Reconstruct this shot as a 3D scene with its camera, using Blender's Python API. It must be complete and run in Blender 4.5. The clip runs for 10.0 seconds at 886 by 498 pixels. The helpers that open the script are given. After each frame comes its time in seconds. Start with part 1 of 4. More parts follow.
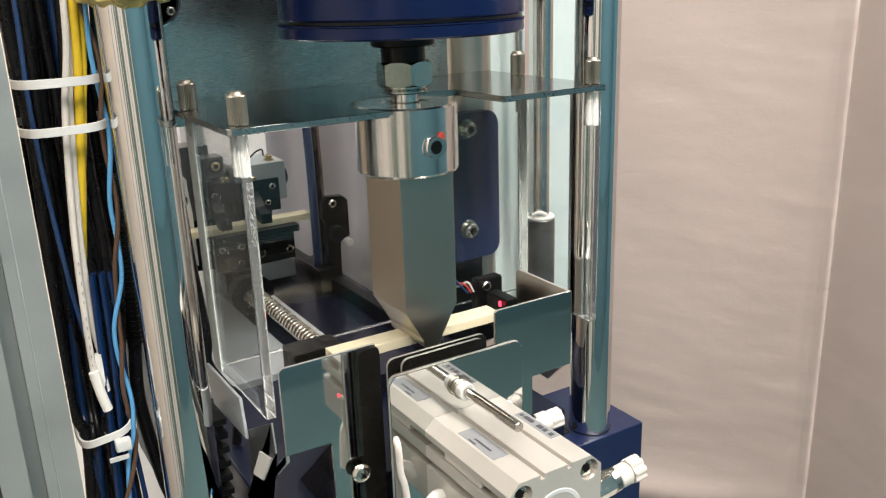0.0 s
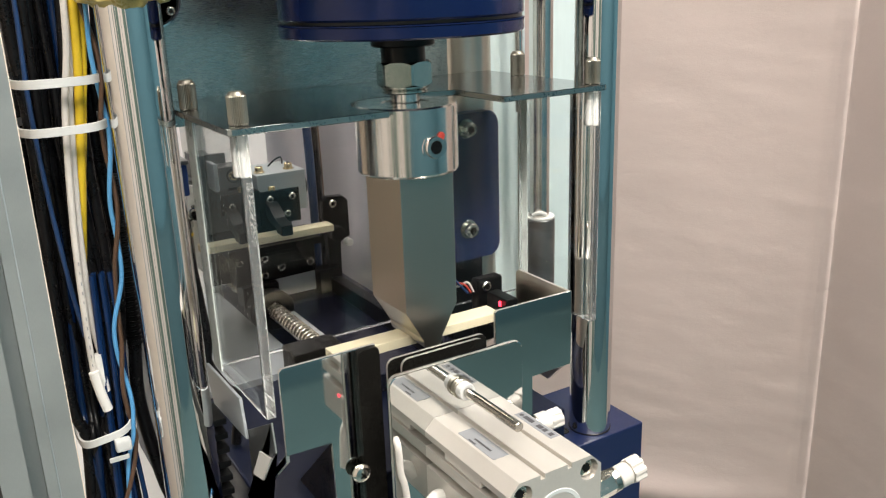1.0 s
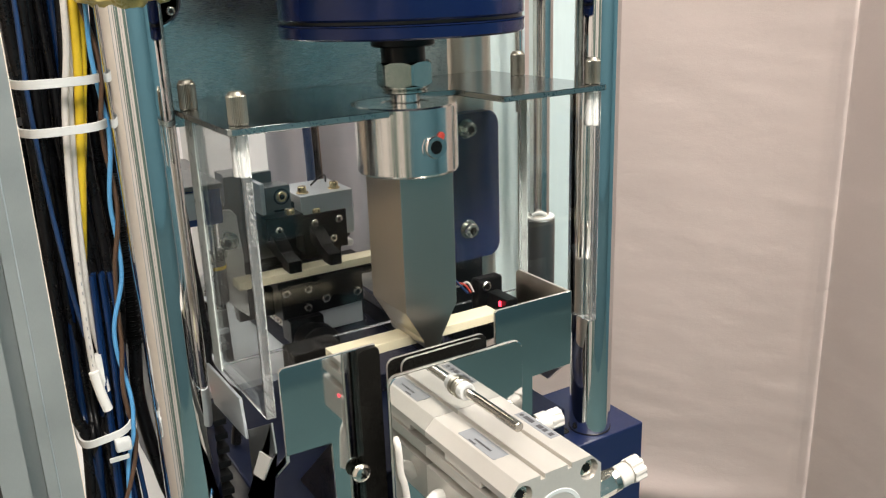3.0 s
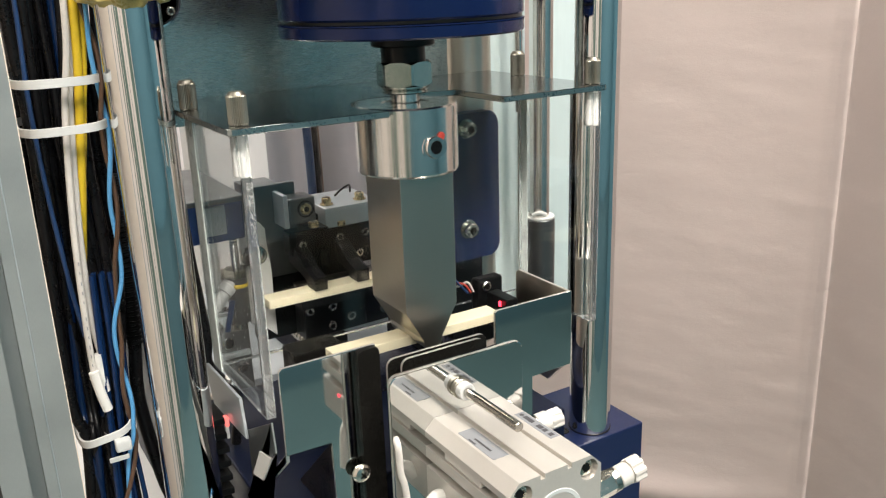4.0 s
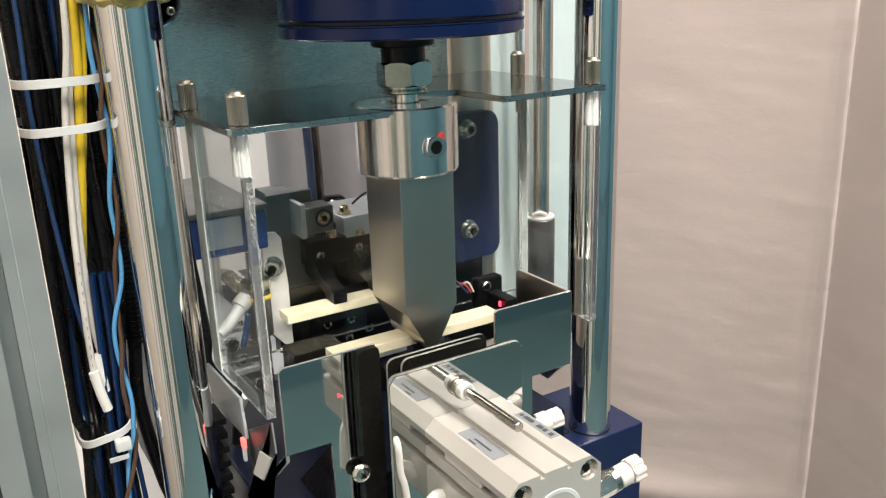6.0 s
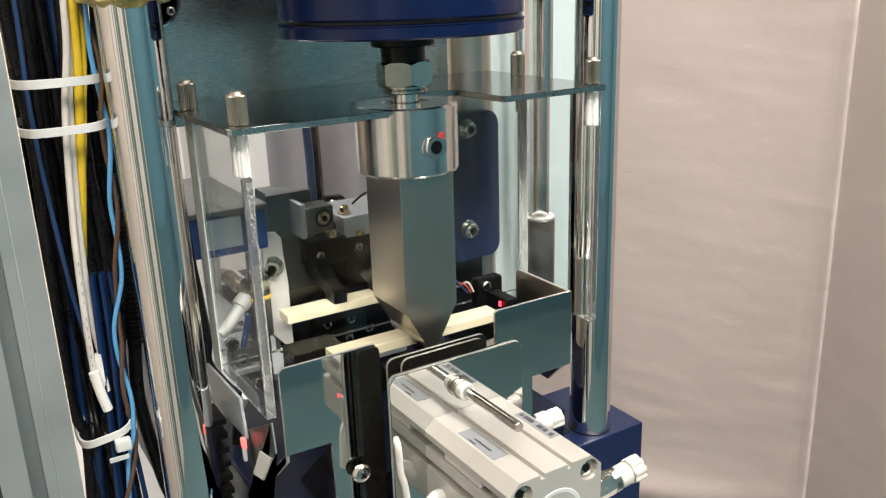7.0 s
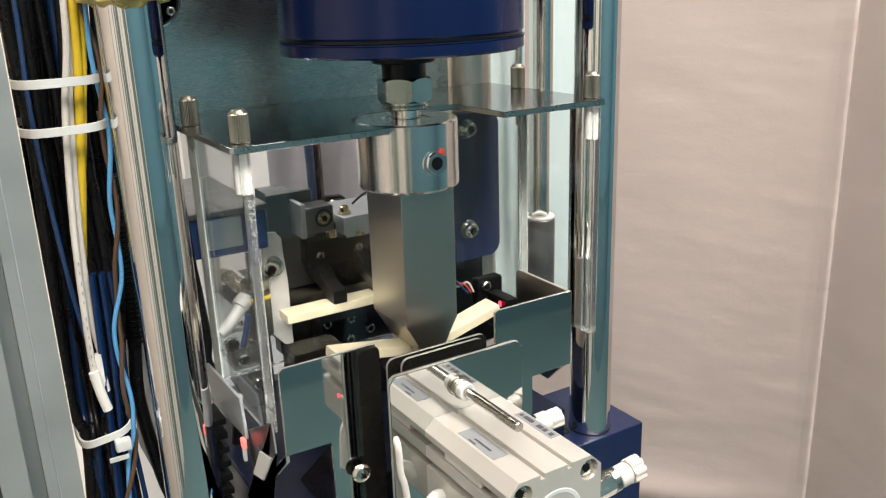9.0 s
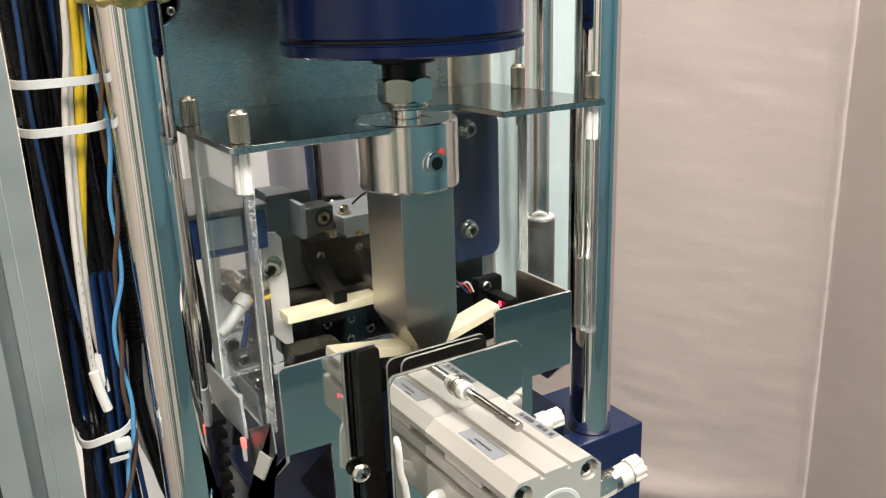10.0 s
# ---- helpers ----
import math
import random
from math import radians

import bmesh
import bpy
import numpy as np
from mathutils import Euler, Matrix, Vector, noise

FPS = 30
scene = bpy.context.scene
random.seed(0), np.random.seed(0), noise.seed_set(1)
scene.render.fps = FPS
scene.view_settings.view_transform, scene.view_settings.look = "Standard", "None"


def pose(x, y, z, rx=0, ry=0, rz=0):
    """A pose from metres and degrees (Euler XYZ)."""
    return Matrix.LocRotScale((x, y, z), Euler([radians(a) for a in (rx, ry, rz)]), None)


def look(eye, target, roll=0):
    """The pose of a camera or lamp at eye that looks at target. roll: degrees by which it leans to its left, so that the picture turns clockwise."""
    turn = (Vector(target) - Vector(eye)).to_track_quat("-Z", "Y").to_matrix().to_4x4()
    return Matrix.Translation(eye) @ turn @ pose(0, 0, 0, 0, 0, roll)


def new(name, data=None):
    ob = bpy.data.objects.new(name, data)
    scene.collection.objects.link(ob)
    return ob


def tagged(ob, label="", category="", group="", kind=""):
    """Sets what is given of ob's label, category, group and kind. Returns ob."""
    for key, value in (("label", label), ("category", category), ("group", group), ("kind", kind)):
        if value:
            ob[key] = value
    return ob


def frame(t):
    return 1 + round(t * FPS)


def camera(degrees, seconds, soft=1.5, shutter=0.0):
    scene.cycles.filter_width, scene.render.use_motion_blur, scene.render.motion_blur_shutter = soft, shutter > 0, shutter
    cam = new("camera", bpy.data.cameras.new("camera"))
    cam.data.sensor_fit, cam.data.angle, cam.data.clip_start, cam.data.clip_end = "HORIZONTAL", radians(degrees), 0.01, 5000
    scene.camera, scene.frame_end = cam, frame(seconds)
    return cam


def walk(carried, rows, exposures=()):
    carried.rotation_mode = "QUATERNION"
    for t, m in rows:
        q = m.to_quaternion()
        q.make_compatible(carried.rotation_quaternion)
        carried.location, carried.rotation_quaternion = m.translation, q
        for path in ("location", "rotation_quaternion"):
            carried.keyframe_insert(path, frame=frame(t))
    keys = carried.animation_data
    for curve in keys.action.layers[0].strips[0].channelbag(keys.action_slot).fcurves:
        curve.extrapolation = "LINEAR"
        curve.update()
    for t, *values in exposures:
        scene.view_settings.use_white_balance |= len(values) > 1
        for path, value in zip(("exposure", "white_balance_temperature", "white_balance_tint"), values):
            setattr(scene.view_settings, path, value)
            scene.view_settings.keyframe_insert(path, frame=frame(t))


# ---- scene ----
# One fixed camera on a stand, about 45 cm from the punch. Lengths below are in millimetres unless said otherwise.
EYE = Vector((-0.2005, -0.3602, 0.1810))
AHEAD = Vector((0.49535, 0.81501, -0.30065))
cam = camera(55.11, 10.0, soft=1.2)
VIEW = look(EYE, EYE + AHEAD, -1.947)
walk(cam, [(0.0, VIEW), (10.0, VIEW)], exposures=[(0.0, 0.35), (10.0, 0.35)])

# ---- light ----
world = bpy.data.worlds.new("room_air")
scene.world = world
world.use_nodes = True
world.node_tree.nodes["Background"].inputs[0].default_value = (0.80, 0.86, 0.9, 1)
world.node_tree.nodes["Background"].inputs[1].default_value = 0.05


def area_lamp(name, eye, target, sx, sy, watts, colour):
    data = bpy.data.lights.new(name, "AREA")
    data.shape, data.size, data.size_y, data.energy, data.color = "RECTANGLE", sx, sy, watts, colour
    ob = new(name, data)
    ob.matrix_world = look(eye, target)
    return ob


area_lamp("ceiling_lamp_front", (-0.40, -1.40, 1.40), (0.0, -0.1, 0), 1.2, 0.30, 31, (1.0, 0.93, 0.86))
area_lamp("ceiling_lamp_side", (0.42, -0.60, 1.42), (0.42, -0.60, 0), 0.30, 1.2, 36, (1.0, 0.93, 0.86))
# Added fill light that brightens the bench and backdrop behind the machine.
area_lamp("back_fill", (-0.45, 0.75, 1.42), (-0.45, 0.75, 0), 1.0, 0.30, 15, (1.0, 0.97, 0.95))


# ---- materials ----
def srgb(r, g, b):
    def f(v):
        v /= 255
        return v / 12.92 if v <= 0.04045 else ((v + 0.055) / 1.055) ** 2.4
    return (f(r), f(g), f(b), 1)


def material(name, colour, rough=0.5, metal=0.0, vary=0.12, scale=60.0, stretch=(1, 1, 1), bump=0.05, fine=900.0,
             rough_vary=0.10, coat=0.0, spec=0.5):
    """Two scales of noise over colour, gloss and relief; stretch draws the grain out along an axis."""
    m = bpy.data.materials.new(name)
    m.use_nodes = True
    nt = m.node_tree
    b = nt.nodes["Principled BSDF"]
    tc = nt.nodes.new("ShaderNodeTexCoord")
    mp = nt.nodes.new("ShaderNodeMapping")
    mp.inputs["Scale"].default_value = stretch
    nt.links.new(tc.outputs["Object"], mp.inputs["Vector"])
    n1 = nt.nodes.new("ShaderNodeTexNoise")
    n1.inputs["Scale"].default_value, n1.inputs["Detail"].default_value = scale, 4
    n2 = nt.nodes.new("ShaderNodeTexNoise")
    n2.inputs["Scale"].default_value, n2.inputs["Detail"].default_value = fine, 3
    nt.links.new(tc.outputs["Object"], n1.inputs["Vector"])
    nt.links.new(mp.outputs["Vector"], n2.inputs["Vector"])
    add = nt.nodes.new("ShaderNodeMath")
    add.operation = "ADD"
    nt.links.new(n1.outputs["Fac"], add.inputs[0])
    nt.links.new(n2.outputs["Fac"], add.inputs[1])
    half = nt.nodes.new("ShaderNodeMath")
    half.operation = "MULTIPLY"
    half.inputs[1].default_value = 0.5
    nt.links.new(add.outputs[0], half.inputs[0])
    ramp = nt.nodes.new("ShaderNodeMapRange")
    ramp.inputs["From Min"].default_value, ramp.inputs["From Max"].default_value = 0.3, 0.7
    ramp.inputs["To Min"].default_value, ramp.inputs["To Max"].default_value = 1 - vary, 1 + vary
    nt.links.new(half.outputs[0], ramp.inputs["Value"])
    mul = nt.nodes.new("ShaderNodeVectorMath")
    mul.operation = "SCALE"
    mul.inputs[0].default_value = colour[:3]
    nt.links.new(ramp.outputs[0], mul.inputs["Scale"])
    nt.links.new(mul.outputs[0], b.inputs["Base Color"])
    rr = nt.nodes.new("ShaderNodeMapRange")
    rr.inputs["From Min"].default_value, rr.inputs["From Max"].default_value = 0.3, 0.7
    rr.inputs["To Min"].default_value = max(0.0, rough * (1 - 3 * rough_vary))
    rr.inputs["To Max"].default_value = min(1.0, rough * (1 + 3 * rough_vary))
    nt.links.new(half.outputs[0], rr.inputs["Value"])
    nt.links.new(rr.outputs[0], b.inputs["Roughness"])
    b.inputs["Metallic"].default_value = metal
    b.inputs["Coat Weight"].default_value = coat
    b.inputs["Specular IOR Level"].default_value = spec
    if bump:
        bp = nt.nodes.new("ShaderNodeBump")
        bp.inputs["Strength"].default_value, bp.inputs["Distance"].default_value = bump, 0.00008
        nt.links.new(n2.outputs["Fac"], bp.inputs["Height"])
        nt.links.new(bp.outputs[0], b.inputs["Normal"])
    return m


def clear_plastic(name, colour, rough, bump=0.0, scale=400.0):
    m = bpy.data.materials.new(name)
    m.use_nodes = True
    nt = m.node_tree
    b = nt.nodes["Principled BSDF"]
    b.inputs["Base Color"].default_value = colour
    b.inputs["Transmission Weight"].default_value = 1
    b.inputs["IOR"].default_value = 1.49
    b.inputs["Roughness"].default_value = rough
    b.inputs["Transmission Weight"].default_value = 0.92 if bump else 1
    if bump:
        tc = nt.nodes.new("ShaderNodeTexCoord")
        n = nt.nodes.new("ShaderNodeTexNoise")
        n.inputs["Scale"].default_value, n.inputs["Detail"].default_value = scale, 5
        nt.links.new(tc.outputs["Object"], n.inputs["Vector"])
        bp = nt.nodes.new("ShaderNodeBump")
        bp.inputs["Strength"].default_value, bp.inputs["Distance"].default_value = bump, 0.001
        nt.links.new(n.outputs["Fac"], bp.inputs["Height"])
        nt.links.new(bp.outputs[0], b.inputs["Normal"])
    return m


def glow(name, colour, strength):
    m = bpy.data.materials.new(name)
    m.use_nodes = True
    b = m.node_tree.nodes["Principled BSDF"]
    b.inputs["Base Color"].default_value = colour
    b.inputs["Emission Color"].default_value = colour
    b.inputs["Emission Strength"].default_value = strength
    return m


STEEL = material("stainless_sheet", (0.62, 0.63, 0.62, 1), 0.045, 1.0, 0.06, 30, (1, 1, 12), 0.012, 700, 0.12)
BRUSHED = material("brushed_stainless", (0.46, 0.51, 0.49, 1), 0.27, 1.0, 0.12, 25, (1, 1, 60), 0.0, 250, 0.08)
PLATE = material("dark_ground_plate", (0.25, 0.26, 0.26, 1), 0.13, 1.0, 0.10, 40, (1, 8, 1), 0.04, 600, 0.12)
CHROME = material("hard_chrome", (0.80, 0.80, 0.80, 1), 0.055, 1.0, 0.03, 30, (1, 1, 1), 0.0, 500, 0.1)
TURNED = material("turned_steel", (0.72, 0.70, 0.67, 1), 0.17, 1.0, 0.07, 30, (1, 1, 30), 0.05, 500, 0.12)
GROUND = material("ground_tool_steel", (0.57, 0.53, 0.465, 1), 0.30, 1.0, 0.03, 12, (1, 1, 14), 0.0, 200, 0.02)
ZINC = material("zinc_plated_nut", (0.52, 0.54, 0.50, 1), 0.16, 1.0, 0.06, 120, (1, 1, 1), 0.01, 700, 0.1)
EDGE = material("cut_sheet_edge", (0.74, 0.72, 0.68, 1), 0.42, 0.9, 0.08, 90, (1, 1, 1), 0.02, 900, 0.1)
KNURL = material("knurled_steel", (0.33, 0.31, 0.26, 1), 0.42, 1.0, 0.1, 120, (1, 1, 1), 0.05, 700, 0.1)
BOLT = material("screw_steel", (0.66, 0.63, 0.56, 1), 0.24, 1.0, 0.1, 200, (1, 1, 1), 0.03, 900, 0.15)
BRASS = material("yellow_passivated_screw", (0.62, 0.51, 0.31, 1), 0.28, 1.0, 0.2, 200, (1, 1, 1), 0.03, 900, 0.15)
ALU = material("clear_anodised_aluminium", (0.68, 0.70, 0.69, 1), 0.42, 0.25, 0.05, 60, (1, 1, 20), 0.03, 600, 0.08)
PROFILE = material("weathered_aluminium_profile", (0.34, 0.36, 0.352, 1), 0.40, 0.5, 0.12, 40, (20, 20, 1), 0.03, 500, 0.1)
GREY_SHEET = material("grey_curtain_cloth", (0.44, 0.42, 0.445, 1), 0.6, 0.0, 0.05, 20, (1, 1, 1), 0.05, 500, 0.05)
ALU_BODY = material("cylinder_aluminium", (0.60, 0.57, 0.525, 1), 0.36, 0.5, 0.05, 70, (1, 20, 1), 0.03, 600, 0.08)
SILVER = material("pale_aluminium_block", (0.56, 0.60, 0.62, 1), 0.45, 0.8, 0.06, 80, (1, 1, 1), 0.03, 900, 0.1)
BLUE = material("dark_blue_enamel", (0.003, 0.0085, 0.042, 1), 0.22, 0.0, 0.06, 50, (1, 1, 1), 0.0, 800, 0.1, spec=0.3)
BLUE_SATIN = material("dark_blue_satin_paint", (0.0035, 0.010, 0.046, 1), 0.40, 0.0, 0.10, 60, (1, 1, 1), 0.12, 1400, 0.12)
NAVY_PAINT = material("navy_bed_paint", (0.0022, 0.005, 0.019, 1), 0.4, 0.0, 0.12, 60, (1, 1, 1), 0.0, 1400, 0.1, spec=0.3)
BLUE_BRIGHT = material("bright_blue_plastic", (0.013, 0.045, 0.18, 1), 0.35, 0.0, 0.1, 80, (1, 1, 1), 0.03, 900)
BLACK = material("black_anodised", (0.005, 0.0054, 0.0058, 1), 0.32, 0.0, 0.1, 90, (1, 1, 1), 0.0, 3000, 0.08, spec=0.2)
BLACK_METAL = material("blackened_steel", (0.018, 0.017, 0.015, 1), 0.26, 0.5, 0.06, 60, (1, 1, 1), 0.0, 2500, 0.08, spec=0.3)
GUNMETAL = material("dark_grey_machined_steel", (0.17, 0.175, 0.175, 1), 0.35, 0.9, 0.06, 60, (1, 1, 8), 0.01, 900, 0.1)
RUBBER = material("black_cable_sheath", (0.006, 0.006, 0.007, 1), 0.30, 0.0, 0.2, 120, (1, 1, 1), 0.02, 1200, 0.1, spec=0.3)
NAVY_CABLE = material("navy_cable_sheath", (0.005, 0.021, 0.075, 1), 0.12, 0.0, 0.2, 120, (1, 1, 1), 0.05, 1200, 0.1)
WHITE_CABLE = material("white_cable_sheath", (0.58, 0.55, 0.51, 1), 0.40, 0.0, 0.06, 90, (1, 1, 1), 0.03, 900)
BLUE_CABLE = material("dull_blue_cable_sheath", (0.012, 0.04, 0.12, 1), 0.34, 0.0, 0.1, 90, (1, 1, 1), 0.03, 900)
YELLOW = material("yellow_cable_sheath", (0.68, 0.47, 0.025, 1), 0.36, 0.0, 0.08, 90, (1, 1, 1), 0.03, 900)
SKY = material("light_blue_wire", (0.10, 0.33, 0.62, 1), 0.34, 0.0, 0.08, 90, (1, 1, 1), 0.03, 900)
BROWN = material("brown_wire", (0.09, 0.05, 0.03, 1), 0.38, 0.0, 0.1, 90, (1, 1, 1), 0.03, 900)
NYLON = material("milky_nylon_tie", (0.55, 0.56, 0.55, 1), 0.36, 0.0, 0.05, 90, (1, 1, 1), 0.05, 500)
WHITE = material("white_plastic", (0.70, 0.69, 0.655, 1), 0.38, 0.0, 0.04, 90, (1, 1, 1), 0.03, 900)
CREAM = material("cream_plastic_bar", (0.76, 0.69, 0.49, 1), 0.46, 0.0, 0.05, 90, (14, 1, 1), 0.10, 700, 0.1)
AMBER = material("amber_hardened_glue", (0.42, 0.33, 0.11, 1), 0.30, 0.0, 0.3, 120, (1, 1, 1), 0.3, 500, 0.2)
RED = material("red_marking_paint", (0.42, 0.045, 0.03, 1), 0.4, 0.0, 0.15, 200)
GREY_INK = material("grey_print", (0.28, 0.28, 0.28, 1), 0.6, 0.0, 0.1, 200)
DARK_INK = material("dark_print", (0.045, 0.045, 0.05, 1), 0.5, 0.0, 0.1, 200)
LABEL = material("silver_label_foil", (0.24, 0.25, 0.265, 1), 0.40, 0.1, 0.05, 200)
ACRYLIC = clear_plastic("clear_acrylic", (0.965, 0.985, 0.98, 1), 0.0)
FROSTED = material("frosted_acrylic_edge", (0.74, 0.80, 0.76, 1), 0.35, 0.0, 0.16, 160, (1, 1, 0.2), 0.3, 600, 0.15)
ACRYLIC_EDGE = clear_plastic("sawn_acrylic_edge", (0.95, 0.98, 0.97, 1), 0.05, 0.06, 300)
RED_GLOW = glow("red_indicator", (1.0, 0.03, 0.06, 1), 4.0)
# Kept dark so that the acrylic side panel shows no pale veil.
NORTH_WALL = material("dark_wall_for_reflection", (0.075, 0.07, 0.065, 1), 0.8, 0.0, 0.05, 3, (1, 1, 1), 0.05, 300, 0.05)
# Unseen corner wall, its grey-green chosen for the left post's reflection.
DARK_WALL = material("dark_corner_reflector", (0.12, 0.175, 0.145, 1), 0.7, 0.0, 0.08, 3, (1, 1, 1), 0.05, 300, 0.05)
RED_LENS = glow("red_indicator_window", (0.9, 0.16, 0.14, 1), 0.9)
CURTAIN = material("pinkish_grey_cloth", (0.72, 0.632, 0.597, 1), 0.85, 0.0, 0.05, 9, (1, 1, 1), 1.0, 1100, 0.02, spec=0.2)
nt = CURTAIN.node_tree
tc, mp, wrinkle, relief = (nt.nodes.new(k) for k in ("ShaderNodeTexCoord", "ShaderNodeMapping", "ShaderNodeTexNoise", "ShaderNodeBump"))
mp.inputs["Rotation"].default_value, mp.inputs["Scale"].default_value = (0.5, 0.5, 0), (34, 34, 62)
wrinkle.inputs["Scale"].default_value, wrinkle.inputs["Detail"].default_value, wrinkle.inputs["Roughness"].default_value = 1.0, 4, 0.6
relief.inputs["Strength"].default_value, relief.inputs["Distance"].default_value = 0.26, 0.002
nt.links.new(tc.outputs["Object"], mp.inputs["Vector"])
nt.links.new(mp.outputs["Vector"], wrinkle.inputs["Vector"])
nt.links.new(wrinkle.outputs["Fac"], relief.inputs["Height"])
nt.links.new(nt.nodes["Bump"].outputs[0], relief.inputs["Normal"])
nt.links.new(relief.outputs[0], nt.nodes["Principled BSDF"].inputs["Normal"])
TEAL_WALL = material("teal_wall_paint", (0.080, 0.168, 0.198, 1), 0.75, 0.0, 0.05, 3, (1, 1, 1), 0.05, 300, 0.05)
PALE_WALL = material("pale_warm_wall_paint", (0.74, 0.66, 0.60, 1), 0.8, 0.0, 0.04, 3, (1, 1, 1), 0.05, 300, 0.05)
WHITE_WALL = material("white_wall_paint", (0.82, 0.80, 0.80, 1), 0.8, 0.0, 0.03, 3, (1, 1, 1), 0.05, 300, 0.05)
CEILING = material("white_ceiling_paint", (0.80, 0.79, 0.77, 1), 0.85, 0.0, 0.03, 3, (1, 1, 1), 0.05, 300, 0.05)
# Colour of the added wall sheets, chosen for the blue in the chrome.
BLUE_REFLECTOR = material("sky_blue_reflector", (0.085, 0.20, 0.25, 1), 0.75, 0.0, 0.05, 3, (1, 1, 1), 0.05, 300, 0.05)
PLATE_EDGE = material("milled_plate_edge", (0.40, 0.44, 0.43, 1), 0.30, 1.0, 0.10, 90, (1, 1, 1), 0.02, 900, 0.1)
ROD_STEEL = material("drawn_rod_steel", (0.46, 0.43, 0.39, 1), 0.22, 1.0, 0.08, 60, (1, 1, 1), 0.01, 900, 0.1)
# Stainless with its brown-grey reflections put into the base colour.
STEEL_BROWN_REFLECT = material("sheet_steel_brown_reflection", (0.19, 0.165, 0.14, 1), 0.30, 1.0, 0.10, 40, (1, 1, 10), 0.02, 600, 0.1)
# Cream of the added strip that the left post mirrors.
CREAM_REFLECTOR = material("warm_cream_reflector", (0.86, 0.74, 0.62, 1), 0.5, 0.0, 0.04, 20, (1, 1, 1), 0.03, 600, 0.08)
AQUA = material("pale_aqua_aluminium", (0.80, 0.91, 0.90, 1), 0.30, 0.35, 0.03, 40, (1, 1, 0.1), 0.0, 500, 0.03)
DECK = material("glossy_navy_deck", (0.011, 0.012, 0.022, 1), 0.22, 0.0, 0.12, 40, (1, 1, 1), 0.01, 900, 0.12)
# Colour of the added panel that browns the wedge's left face.
BROWN_REFLECTOR = material("warm_brown_reflector", (0.33, 0.255, 0.19, 1), 0.8, 0.0, 0.05, 3, (1, 1, 1), 0.05, 300, 0.05)
FLOOR = material("green_vinyl_floor", (0.085, 0.150, 0.155, 1), 0.5, 0.0, 0.1, 6, (1, 1, 1), 0.05, 300, 0.1)

# ---- builders ----
U = 0.001


def box(bm, x0, x1, y0, y1, z0, z1, bev=0.4, m=None):
    g = bmesh.ops.create_cube(bm, size=1)["verts"]
    mt = Matrix.Translation(((x0 + x1) / 2, (y0 + y1) / 2, (z0 + z1) / 2)) @ Matrix.Diagonal((x1 - x0, y1 - y0, z1 - z0, 1))
    bmesh.ops.transform(bm, matrix=(m @ mt) if m else mt, verts=g)
    if bev:
        edges = list({e for v in g for e in v.link_edges})
        bmesh.ops.bevel(bm, geom=edges, offset=bev, segments=2, affect="EDGES", profile=0.5)
    return bm


def axis_frame(c, d):
    """A frame at c whose z points along d."""
    return Matrix.Translation(c) @ Vector(d).normalized().to_track_quat("Z", "Y").to_matrix().to_4x4()


def lathe(bm, prof, c=(0, 0, 0), d=(0, 0, 1), seg=48, closed=True):
    """Turns the profile (radius, height) about the axis d through c; radius 0 closes an end."""
    mt = axis_frame(c, d)
    rings = []
    for r, h in prof:
        if r <= 0:
            rings.append([bm.verts.new(mt @ Vector((0, 0, h)))])
        else:
            rings.append([bm.verts.new(mt @ Vector((r * math.cos(2 * math.pi * i / seg), r * math.sin(2 * math.pi * i / seg), h))) for i in range(seg)])
    for a, b in zip(rings, rings[1:]):
        for i in range(seg):
            j = (i + 1) % seg
            if len(a) == 1 and len(b) == 1:
                continue
            if len(a) == 1:
                bm.faces.new((a[0], b[i], b[j]))
            elif len(b) == 1:
                bm.faces.new((a[i], a[j], b[0]))
            else:
                bm.faces.new((a[i], a[j], b[j], b[i]))
    return bm


def rod(bm, c, d, r, length, ch=0.4, seg=40):
    return lathe(bm, [(0, 0), (r - ch, 0), (r, ch), (r, length - ch), (r - ch, length), (0, length)], c, d, seg)


def prism(bm, pts, mt, depth, bev=0.3):
    """A flat outline (x, y) given depth along z, in the frame mt."""
    lo = [bm.verts.new(mt @ Vector((x, y, 0))) for x, y in pts]
    hi = [bm.verts.new(mt @ Vector((x, y, depth))) for x, y in pts]
    n = len(pts)
    faces = [bm.faces.new(lo[::-1]), bm.faces.new(hi)]
    faces += [bm.faces.new((lo[i], lo[(i + 1) % n], hi[(i + 1) % n], hi[i])) for i in range(n)]
    for f in faces[2:]:
        f.material_index = 1
    if bev:
        edges = list({e for f in faces[:2] for e in f.edges})
        bmesh.ops.bevel(bm, geom=edges, offset=bev, segments=2, affect="EDGES", profile=0.5)
    return bm


FACE_Y = Matrix(((1, 0, 0, 0), (0, 0, -1, 0), (0, 1, 0, 0), (0, 0, 0, 1)))  # outline (x, z), depth towards -y


def rounded(x0, x1, y0, y1, r, corners=(1, 1, 1, 1), seg=5):
    """Outline of a rectangle; corners rounded: lower left, lower right, upper right, upper left."""
    out = []
    for (cx, cy, sx, sy, a0), on in zip(((x0, y0, 1, 1, 180), (x1, y0, -1, 1, 270), (x1, y1, -1, -1, 0), (x0, y1, 1, -1, 90)), corners):
        if not on:
            out.append((cx, cy))
            continue
        for i in range(seg + 1):
            a = radians(a0 + 90 * i / seg)
            out.append((cx + sx * r + r * math.cos(a), cy + sy * r + r * math.sin(a)))
    return out


